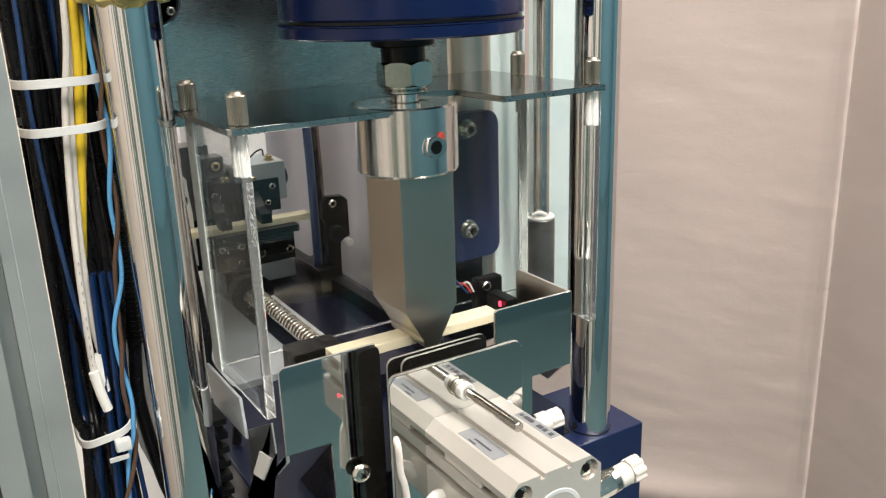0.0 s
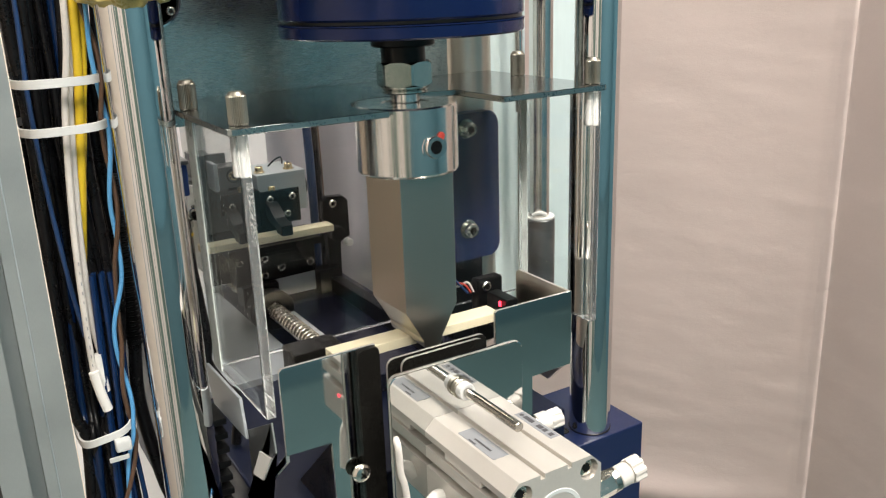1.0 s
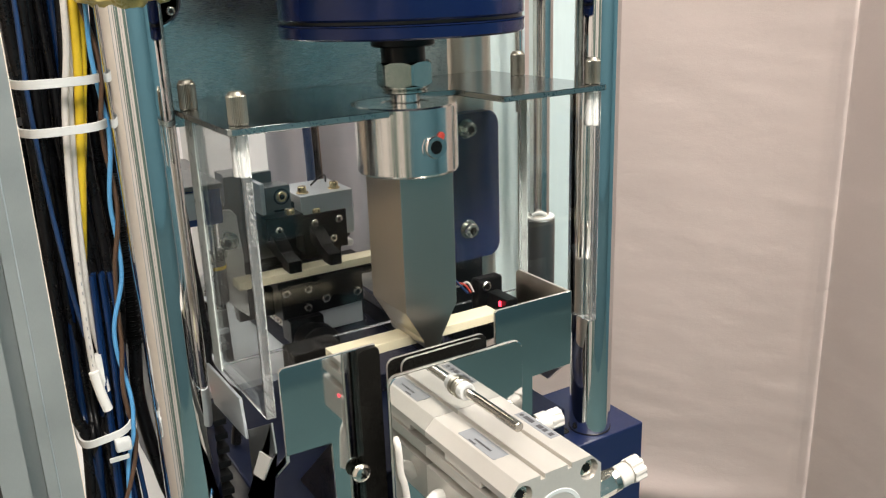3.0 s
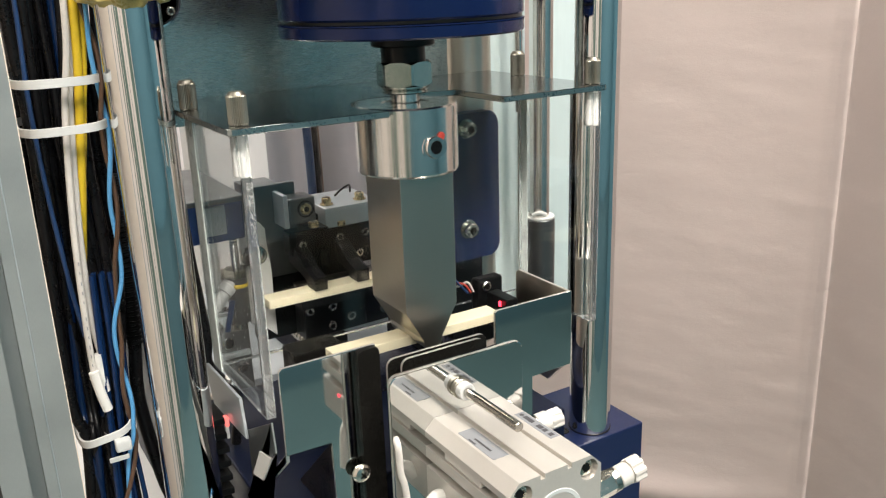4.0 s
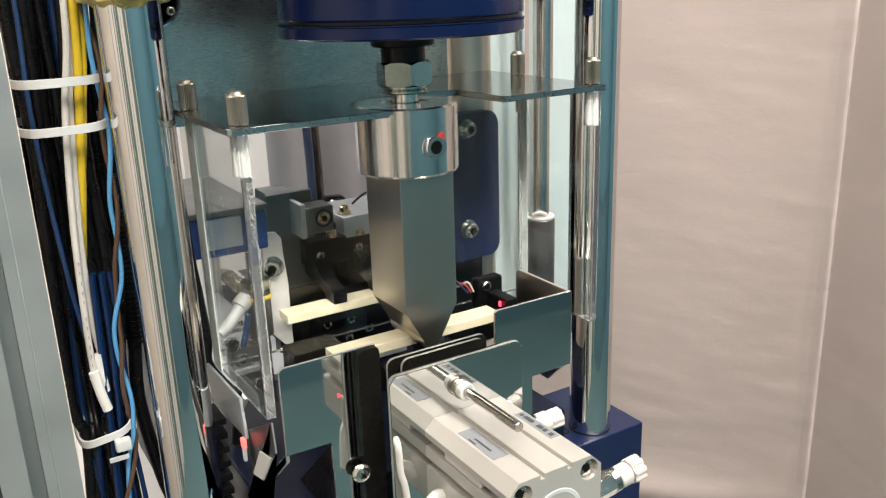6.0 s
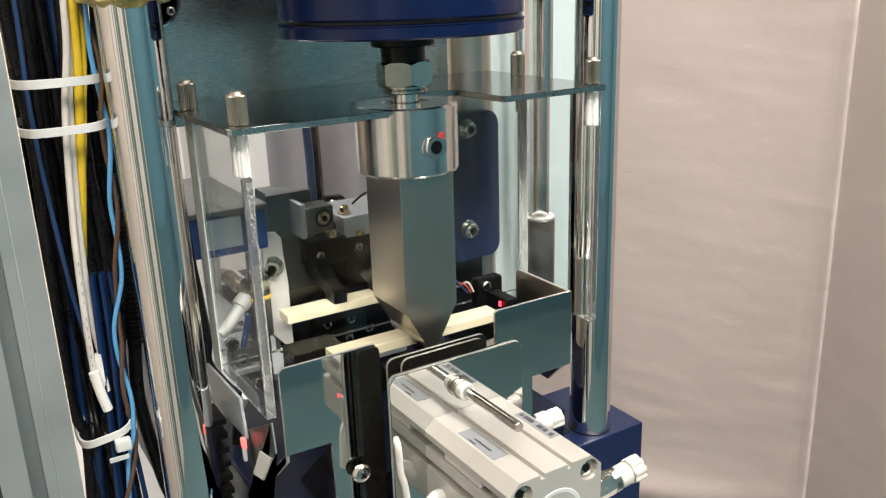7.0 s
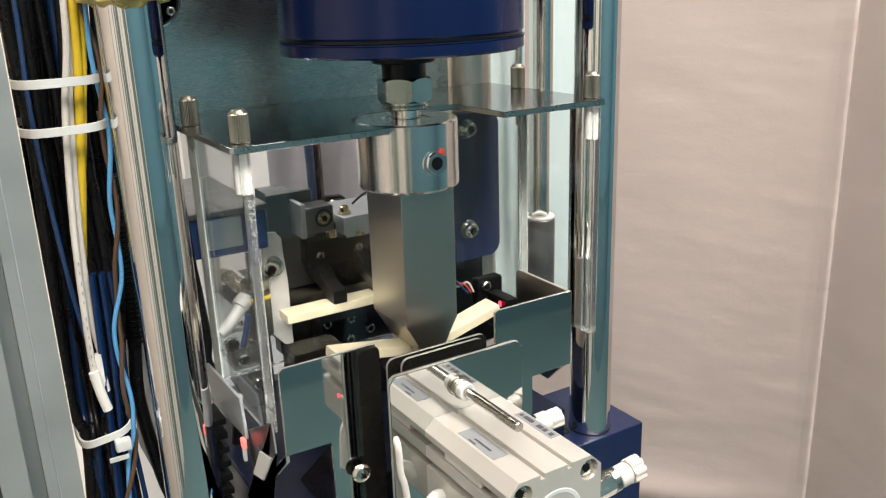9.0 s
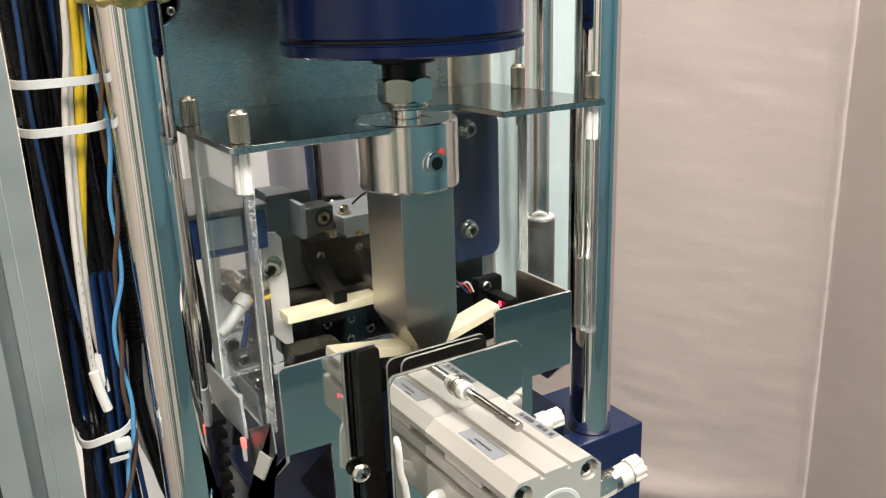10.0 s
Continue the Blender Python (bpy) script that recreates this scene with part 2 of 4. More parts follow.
def sweep(bm, pts, r, seg=10, steps=8, cap=True):
    """A round tube of radius r along a smooth line through pts."""
    bm.faces.layers.int.new("tube") if not bm.faces.layers.int.get("tube") else None
    p = [Vector(q) for q in pts]
    p = [2 * p[0] - p[1]] + p + [2 * p[-1] - p[-2]]
    line = []
    for i in range(1, len(p) - 2):
        for k in range(steps):
            t = k / steps
            line.append(0.5 * (2 * p[i] + (p[i + 1] - p[i - 1]) * t + (2 * p[i - 1] - 5 * p[i] + 4 * p[i + 1] - p[i + 2]) * t * t
                               + (3 * p[i] - p[i - 1] - 3 * p[i + 1] + p[i + 2]) * t ** 3))
    line.append(p[-2])
    rings, side = [], None
    for i, q in enumerate(line):
        d = (line[min(i + 1, len(line) - 1)] - line[max(i - 1, 0)]).normalized()
        if side is None:
            side = d.orthogonal().normalized()
        side = (side - d * side.dot(d)).normalized()
        up = d.cross(side)
        rings.append([bm.verts.new(q + r * (math.cos(2 * math.pi * k / seg) * side + math.sin(2 * math.pi * k / seg) * up)) for k in range(seg)])
    for a, b in zip(rings, rings[1:]):
        for k in range(seg):
            bm.faces.new((a[k], a[(k + 1) % seg], b[(k + 1) % seg], b[k]))
    if cap:
        bm.faces.new(rings[0][::-1])
        bm.faces.new(rings[-1])
    return bm


def hexagon(af, turn=0):
    r = af / 2 / math.cos(math.pi / 6)
    return [(r * math.cos(radians(60 * i + turn)), r * math.sin(radians(60 * i + turn))) for i in range(6)]


def thing(name, loc, label, category, group="", kind=""):
    ob = new(name)
    ob.location = [v * U for v in loc]
    ob.empty_display_size = 0.01
    tagged(ob, label, category, group, kind)
    return ob


def root(ob):
    while ob.parent:
        ob = ob.parent
    return ob


def finish(bm, name, mats, loc, smooth=20):
    if smooth == 20 and bm.faces.layers.int.get("tube"):
        smooth = 60
    bmesh.ops.recalc_face_normals(bm, faces=bm.faces)
    bmesh.ops.transform(bm, matrix=Matrix.Translation([-v for v in loc]) @ Matrix.Diagonal((U, U, U, 1)), verts=bm.verts)
    if len(mats) == 1:
        for f in bm.faces:
            f.material_index = 0
    me = bpy.data.meshes.new(name)
    bm.to_mesh(me)
    bm.free()
    for m in mats:
        me.materials.append(m)
    if smooth:
        me.shade_smooth()
        me.set_sharp_from_angle(angle=radians(smooth))
    return me


def part(name, bm, mat, parent, label="", smooth=20):
    """Links the bmesh, drawn in millimetres of the place, as one mesh under a thing or one of its parts."""
    mats = mat if isinstance(mat, (list, tuple)) else [mat]
    ob = new(name, finish(bm, name, mats, root(parent).location, smooth))
    ob.parent = parent
    tagged(ob, label)
    return ob


def alone(name, bm, mat, label, category, group="", kind="", smooth=20):
    """A thing that is one mesh; its origin stays at the place's."""
    mats = mat if isinstance(mat, (list, tuple)) else [mat]
    ob = new(name, finish(bm, name, mats, (0, 0, 0), smooth))
    tagged(ob, label, category, group, kind)
    return ob


def B():
    return bmesh.new()


def cap_screw(name, parent, c, d, r, h, mat=None, label=""):
    """A socket cap screw head standing on c along d, with its hexagon socket as a part."""
    head = part(name, lathe(B(), [(0, 0), (r, 0), (r, h - 0.5), (r - 0.5, h), (r * 0.58, h), (r * 0.55, h - 0.2), (0, h - 0.3)], c, d, 28), mat or BOLT, parent, label)
    mt = axis_frame(c, d)
    part("socket", prism(B(), hexagon(r * 0.95), mt @ Matrix.Translation((0, 0, h - 0.25)), 0.3, 0), BLACK_METAL, head)
    return head


# ---- the room ----
def room():
    x0, x1, y0, y1, z0, z1 = -1500, 1700, -1900, 1300, -950, 1500
    alone("floor", box(B(), x0, x1, y0, y1, z0 - 50, z0, 0), FLOOR, "dull green vinyl floor of the workshop", "floor", kind="structure")
    alone("ceiling", box(B(), x0, x1, y0, y1, z1, z1 + 50, 0), CEILING, "plain white painted ceiling", "ceiling", kind="structure")
    alone("wall_west", box(B(), x0 - 50, x0, y0, y1, z0, z1, 0), PALE_WALL, "plain pale warm painted wall", "wall", kind="structure")
    # Two unseen blue sheets, added for the blue bands on the guide posts.
    alone("blue_wall_reflector", box(B(), x1 - 8, x1 - 0.5, y0 + 9, -650, z0, z1, 0), BLUE_REFLECTOR, "plain sky blue painted wall cladding", "wall", kind="structure")
    alone("blue_wall_reflector", box(B(), -815, x1 - 9, y0 + 0.5, y0 + 8, -420, z1, 0), BLUE_REFLECTOR, "plain sky blue painted wall cladding", "wall", kind="structure")
    alone("wall_east", box(B(), x1, x1 + 50, y0, y1, z0, z1, 0), PALE_WALL, "plain pale warm painted wall", "wall", kind="structure")
    alone("wall_south", box(B(), x0, x1, y0 - 50, y0, z0, z1, 0), TEAL_WALL, "plain teal painted wall", "wall", kind="structure")
    # North wall dark for the acrylic; the unseen brown panel is added for the wedge.
    alone("wall_north", box(B(), x0, x1, y1, y1 + 50, z0, z1, 0), NORTH_WALL, "plain brown-grey painted wall", "wall", kind="structure")
    alone("brown_wall_reflector", box(B(), x0 + 1, -590, y1 - 8, y1 - 0.5, z0, z1, 0), BROWN_REFLECTOR, "plain brown painted wall panel", "wall", kind="structure")
    # unseen dark wall closes the corner; pale strips added for the posts to reflect
    a, b = Vector((x0, -560, 0)), Vector((-820, y0, 0))
    turn = math.degrees(math.atan2((b - a).y, (b - a).x))
    n = (b - a).length
    mt = pose(a.x, a.y, 0, 0, 0, turn)
    alone("wall_corner", box(B(), 0, n, -50, 0, z0, z1, 0, mt), DARK_WALL, "plain dark grey-green boarded wall", "wall", kind="structure")
    for k, w in ((0.04, 120), (0.20, 30), (0.37, 160), (0.50, 250), (0.92, 90)):
        alone("trim", box(B(), n * k, n * k + w, 0.5, 14, z0, z1, 0, mt), PALE_WALL, "pale upright wall batten", "wall trim", kind="structure")
    bm = box(B(), -168, 165, -90, 1000, -230, -190, 3)
    for x in (-140, 130):
        for y in (-60, 950):
            box(bm, x - 20, x + 20, y - 20, y + 20, -950, -230, 2)
    alone("workbench", bm, WHITE, "white bench top on four legs under the machine", "table")


def rear_sheet():
    bm = B()
    cols = []
    for i in range(121):
        x = 60 + 320 * i / 120
        y = 520 + 16 * math.sin(x * 0.045 + 1.5 * math.sin(x * 0.013)) + 6 * math.sin(x * 0.12)
        cols.append([bm.verts.new((x, y + 0.02 * z * math.sin(x * 0.03), z)) for z in range(-190, 941, 113)])
    for a, b in zip(cols, cols[1:]):
        for k in range(len(a) - 1):
            bm.faces.new((a[k], b[k], b[k + 1], a[k + 1]))
    bmesh.ops.solidify(bm, geom=bm.faces[:], thickness=1.2)
    alone("rear_curtain", bm, GREY_SHEET, "grey hanging curtain with upright folds behind the machine", "curtain", smooth=180)

    alone("white_board", prism(B(), rounded(-105, 97, -190, 760, 6), Matrix.Translation((0, 480, 0)) @ FACE_Y, 6, 0.8), WHITE_WALL, "plain white board standing behind the machine", "board")


def curtain():
    """Hanging cloth in two lengths; the near one has a folded hem that overlaps the other."""
    right = Vector((0.6273, -0.7788, 0))
    deep = Vector((0.7788, 0.6273, 0))
    base = Vector((586, 273, 0))
    seam = 105

    def sheet(u0, u1, off, nu, hem):
        bm = B()
        nv = 300
        grid = []
        for i in range(nu + 1):
            u = u0 + (u1 - u0) * i / nu
            col = []
            for j in range(nv + 1):
                z = -900 + 1800 * j / nv
                w = 5 * math.sin(u * 0.011 + 0.6 * math.sin(z * 0.004)) + 4 * noise.noise(Vector((u * 0.007, z * 0.003, 3)))
                w += 1.2 * noise.noise(Vector((u * 0.010 + z * 0.006, z * 0.022, 9))) + 0.7 * noise.noise(Vector((u * 0.014 + z * 0.03, z * 0.06, 5))) + 0.45 * noise.noise(Vector((u * 0.03 + z * 0.03, z * 0.13, 2)))
                if hem:
                    edge = seam + 0 - u
                    w += -2.5 / (1 + math.exp((edge - 17) / 1.5))
                    w += -20 * math.exp(-((z + 468) / 26.0) ** 2) * math.exp(-((u + 130) / 170.0) ** 2) + 26 / (1 + math.exp(max(-60.0, min(60.0, (z + 494) / 11.0))))
                p = base + right * u + deep * (off + w + (0 if hem else -1.45 * max(0.0, u - seam - 0.5)))
                col.append(bm.verts.new((p.x, p.y, z)))
            grid.append(col)
        for a, b in zip(grid, grid[1:]):
            for j in range(nv):
                bm.faces.new((a[j], b[j], b[j + 1], a[j + 1]))
        bmesh.ops.solidify(bm, geom=bm.faces[:], thickness=1.5)
        return bm
    alone("curtain", sheet(-420, seam, 0, 110, True), CURTAIN, "pinkish grey woven cloth curtain with a folded hem", "curtain", "cloth curtains", smooth=180)
    alone("curtain", sheet(seam - 12, 330, -1.2, 80, False), CURTAIN, "pinkish grey woven cloth curtain behind another", "curtain", "cloth curtains", smooth=180)


# ---- the machine frame ----
def post(x, y, z0, z1, label, r=12.5):
    t = thing("guide_post", (x, y, z0), label, "post", "guide posts")
    part("shaft", rod(B(), (x, y, z0), (0, 0, 1), r, z1 - z0, 0.8, 96), CHROME, t)
    part("ring", lathe(B(), [(r - 0.1, 0), (r + 0.5, 0), (r + 0.5, 0.5), (r - 0.1, 0.8)], (x, y, z0), (0, 0, 1), 64), BLACK_METAL, t, "thin dark seat ring")
    return t


def foot_block(x0, x1, y0, y1, z0, z1):
    t = thing("foot_block", ((x0 + x1) / 2, (y0 + y1) / 2, z0), "dark blue painted block that carries a guide post", "machine base", "foot blocks")
    part("block", box(B(), x0, x1, y0, y1, z0, z1, 1.0), BLUE_SATIN, t)
    hx, hy = x0 + 8, y0 + 20
    part("screw_hole", lathe(B(), [(0, 0.1), (2.6, 0.1), (2.8, 0.5), (3.8, 0.5), (4.0, 0.05)], (hx, hy, z1 - 0.05), (0, 0, 1), 24), BLACK_METAL, t, "dark screw hole")
    return t


def machine_frame():
    foot_block(93, 149, -19, 46, -190, -86)
    foot_block(-149, -93, -12, 46, -190, -86)
    post(119, -3, -86, 420, "polished steel guide post on a blue block")
    post(-119.1, 18, -86, 420, "polished steel guide post with glue near its top", 13.3)
    # hardened glue on the post
    bm = B()
    bmesh.ops.create_icosphere(bm, subdivisions=4, radius=1)
    for v in bm.verts:
        n = v.co.normalized()
        v.co = Vector((n.x * 18, n.y * 18, n.z * 7)) * (1 + 0.28 * noise.noise(n * 2.6))
        v.co += Vector((-119.7, 17, 180.5))
    alone("glue_lump", bm, AMBER, "translucent amber lump of hardened glue round the post", "glue", smooth=60)
    t = thing("base_bed", (0, 150, -190), "dark blue painted machine bed under the slide", "machine base")
    part("bed", box(B(), -92, 92, -12, 330, -190, -62, 1.2), NAVY_PAINT, t)
    part("deck", box(B(), 10, 78, 70, 325, -62, -50, 0.8), DECK, t, "glossy dark blue deck")
    part("edge_rail", box(B(), 3.5, 9.6, 66, 325, -62, -48.5, 0.6), ALU, t, "pale aluminium edge rail")
    part("side_deck", box(B(), -91.5, -14, 124, 325, -62, -57, 0.6), SILVER, t, "pale aluminium deck plate")
    t = thing("back_plate", (0, 96, 110), "brushed stainless back plate of the press", "metal plate")
    part("sheet", prism(B(), rounded(-112, 84, 112, 420, 2), Matrix.Translation((0, 100, 0)) @ FACE_Y, 5, 0.4), BRUSHED, t)
    # black round fitting at the plate's edge
    part("round_hole", lathe(B(), [(0, 0), (12.6, 0), (12.6, 0.6), (14, 0.6), (14.4, 0)], (-90.5, 95, 177), (0, -1, 0), 48), [BLACK], t, "black round port with a bright rim")
    part("rim", lathe(B(), [(13.4, 0), (13.4, 1.4), (14.4, 1.4), (14.6, 0)], (-90.5, 95, 177), (0, -1, 0), 48), CHROME, t)
    cap_screw("port_screw", t, (-82, 94.2, 171), (0, -1, 0), 2.2, 2.0)
    # rear column, rods and uprights behind the press
    t = thing("rear_column", (104, 112, -62), "thick satin steel column behind the press", "post")
    part("shaft", rod(B(), (106, 112, -62), (0, 0, 1), 18.5, 480, 0.8, 64), GROUND, t)
    t = thing("bearing_plate", (107, 98, -62), "dark blue rounded mounting plate with two screws", "metal plate")
    part("plate", prism(B(), rounded(70, 114, 6, 102, 7), Matrix.Translation((0, 95, 0)) @ FACE_Y, 9, 1.2), BLUE_SATIN, t)
    part("stem", box(B(), 80, 104, 92, 104, -62, 8, 0.6), BLACK, t)
    for z in (92.5, 27.2):
        part("washer", rod(B(), (89, 86, z), (0, -1, 0), 6.2, 1.4, 0.2), ZINC, t)
        cap_screw("screw", t, (89, 84.6, z), (0, -1, 0), 4.6, 5.0)
    t = thing("spring_rod", (154, 90, -62), "slim steel rod standing in a steel sleeve", "rod")
    part("rod", rod(B(), (155, 90, -62), (0, 0, 1), 6.6, 480, 0.5), TURNED, t)
    part("sleeve", lathe(B(), [(0, 0), (10.5, 0), (10.5, 84), (9.7, 85), (5.5, 85), (5.2, 84)], (155, 90, -62), (0, 0, 1), 48), GUNMETAL, t)
    part("cap", lathe(B(), [(5.4, 0), (10.3, 0), (10.3, 1.0), (9.6, 1.6), (5.4, 1.6)], (155, 90, 23), (0, 0, 1), 48), WHITE, t, "white ring on the sleeve")
    part("clip", sweep(B(), [(146, 86, 26), (148, 84, 28), (152, 83, 27.5), (155, 83, 26)], 1.3), WHITE, t)
    t = thing("upright", (142, 105, -62), "pale aluminium upright strip behind the guard", "frame profile", "uprights")
    part("bar", box(B(), 121, 141, 104, 112, -62, 420, 0.5), AQUA, t)
    t = thing("upright", (160, 105, -62), "pale aluminium upright strip behind the guard", "frame profile", "uprights")
    part("bar", box(B(), 143, 157, 112, 120, -62, 420, 0.5), AQUA, t)
    t = thing("upright", (180, 105, -62), "wide pale aluminium upright strip behind the guard", "frame profile", "uprights")
    part("bar", box(B(), 166, 204, 112, 120, -62, 420, 0.5), AQUA, t)
    t = thing("hanger_rod", (134, 92, -62), "thin grey steel rod behind the guard", "rod")
    part("rod", rod(B(), (136.5, 92, -62), (0, 0, 1), 2.6, 480, 0.4), TURNED, t)


# ---- the press head: load cell, nut, collar and wedge ----
def knurled(c, r, z0, z1, n, d=0.5):
    bm = B()
    ring = []
    for z, k in ((z0, 0.92), (z0 + 0.6, 1), (z1 - 0.6, 1), (z1, 0.92)):
        ring.append([bm.verts.new((c[0] + (r - (d if i % 2 else 0)) * k * math.cos(math.pi * i / n), c[1] + (r - (d if i % 2 else 0)) * k * math.sin(math.pi * i / n), z)) for i in range(2 * n)])
    for a, b in zip(ring, ring[1:]):
        for i in range(2 * n):
            j = (i + 1) % (2 * n)
            bm.faces.new((a[i], a[j], b[j], b[i]))
    bm.faces.new(ring[0][::-1])
    bm.faces.new(ring[-1])
    return bm


def press_head():
    t = thing("press_head", (0, 0, 0), "press head with blue load cell, nut, steel collar and wedge punch", "press tool")
    cell = part("load_cell", lathe(B(), [(0, 166), (56.2, 166), (57.0, 167), (57.0, 300), (0, 300)], seg=128), BLUE, t, "dark blue enamelled load cell")
    part("groove", lathe(B(), [(55.6, 164.8), (56.3, 164.8), (56.3, 166.2), (55.6, 166.2)], seg=128), BLACK, cell)
    ring = part("ring", lathe(B(), [(0, 158.4), (56.4, 158.4), (57.2, 159.2), (57.2, 163.6), (0, 163.6)], seg=128), BLUE, cell, "dark blue enamelled ring")
    part("knurled_ring", knurled((0, 0), 57.35, 163.3, 165.0, 420, 0.16), BLUE, ring, "finely knurled edge")
    part("adapter", lathe(B(), [(0, 145), (10.6, 145), (10.6, 152.6), (14.6, 152.6), (15.3, 153.3), (15.3, 157), (15, 159), (0, 159)], seg=64), BLACK, t, "black threaded adapter")
    bm = B()
    rings = [[] for _ in range(4)]
    for i in range(72):
        a = math.radians(5 * i)
        rho = 12.0 / math.cos((a - radians(17)) % (math.pi / 3) - math.pi / 6)
        cut = max(0.0, rho - 12.1) * 0.75
        for ring, (r, z) in zip(rings, ((12.05, 134.2), (rho, 134.2 + cut), (rho, 145.6 - cut), (12.05, 145.6))):
            ring.append(bm.verts.new((r * math.cos(a), r * math.sin(a), z)))
    for p, q in zip(rings, rings[1:]):
        for i in range(72):
            bm.faces.new((p[i], p[(i + 1) % 72], q[(i + 1) % 72], q[i]))
    bm.faces.new(rings[0][::-1])
    bm.faces.new(rings[-1])
    nut = part("hex_nut", bm, ZINC, t, "zinc-plated steel hexagon nut")
    part("chamfer", lathe(B(), [(0, 132.6), (10.4, 132.6), (11.8, 133.6), (11.8, 134.4), (0, 134.4)], seg=64), ZINC, nut)
    part("washer", lathe(B(), [(0, 130.8), (10.6, 130.8), (11.1, 131.3), (11.1, 132.0), (10.6, 132.6), (0, 132.6)], seg=64), ZINC, nut)
    part("stud", rod(B(), (0, 0, 124), (0, 0, 1), 7.2, 8, 0.3), TURNED, t)
    collar = part("collar", lathe(B(), [(0, 93), (23.6, 93), (24.5, 93.5), (25, 94.5), (25, 125.2), (24.4, 126), (12, 126), (11.8, 125.6), (0, 125.6)], seg=128), TURNED, t, "turned steel collar")
    # set screw in a counterbore on the collar's front
    a = radians(-88)
    d = Vector((math.cos(a), math.sin(a), 0))
    c = d * 24.6 + Vector((0, 0, 107.5))
    rim = part("counterbore", lathe(B(), [(5.2, -0.6), (6.0, 0.2), (6.6, 0.2), (6.8, -1)], c, d, 48), CHROME, collar)
    part("set_screw", lathe(B(), [(5.3, -0.9), (5.3, 0.9), (4.9, 1.6), (3.2, 1.6), (3.0, 0.7), (0, 0.6)], c, d, 40), TURNED, collar, "socket set screw")
    part("socket", prism(B(), hexagon(5.4, 10), axis_frame(c + d * 1.45, d), 0.3, 0), BLACK, collar)
    bm = B()
    bmesh.ops.create_icosphere(bm, subdivisions=2, radius=1.0)
    sd = Vector((-d.y, d.x, 0))
    for v in bm.verts:
        q = v.co.copy()
        v.co = c + d * (0.9 + q.z * 0.7) + sd * (3.4 + q.x * 1.9) + Vector((0, 0, 5.0 + q.y * 1.9 * (1 + 0.3 * noise.noise(q * 2))))
    part("paint_mark", bm, RED, collar, "red paint dab")
    # wedge: square bar that narrows to a rounded nose along the depth
    bm = B()
    ax, by, h, nose, cz = 14.8, 17.8, 25.0, 5.4, 7.6
    lean = math.atan2(ax - nose, h - cz)
    right = [(ax, 96), (ax, h)] + [(nose * math.cos(k), cz + nose * math.sin(k)) for k in [lean * 0.5 - (lean * 0.5 + math.pi / 2) * i / 10 for i in range(10)]]
    sect = right + [(0, cz - nose)] + [(-x, z) for x, z in right[::-1]]
    prism(bm, sect, Matrix.Translation((0, by, 0)) @ FACE_Y, 2 * by, 0.3)
    bmesh.ops.recalc_face_normals(bm, faces=bm.faces)
    part("wedge", bm, GROUND, t, "ground tool-steel wedge punch")
    return t


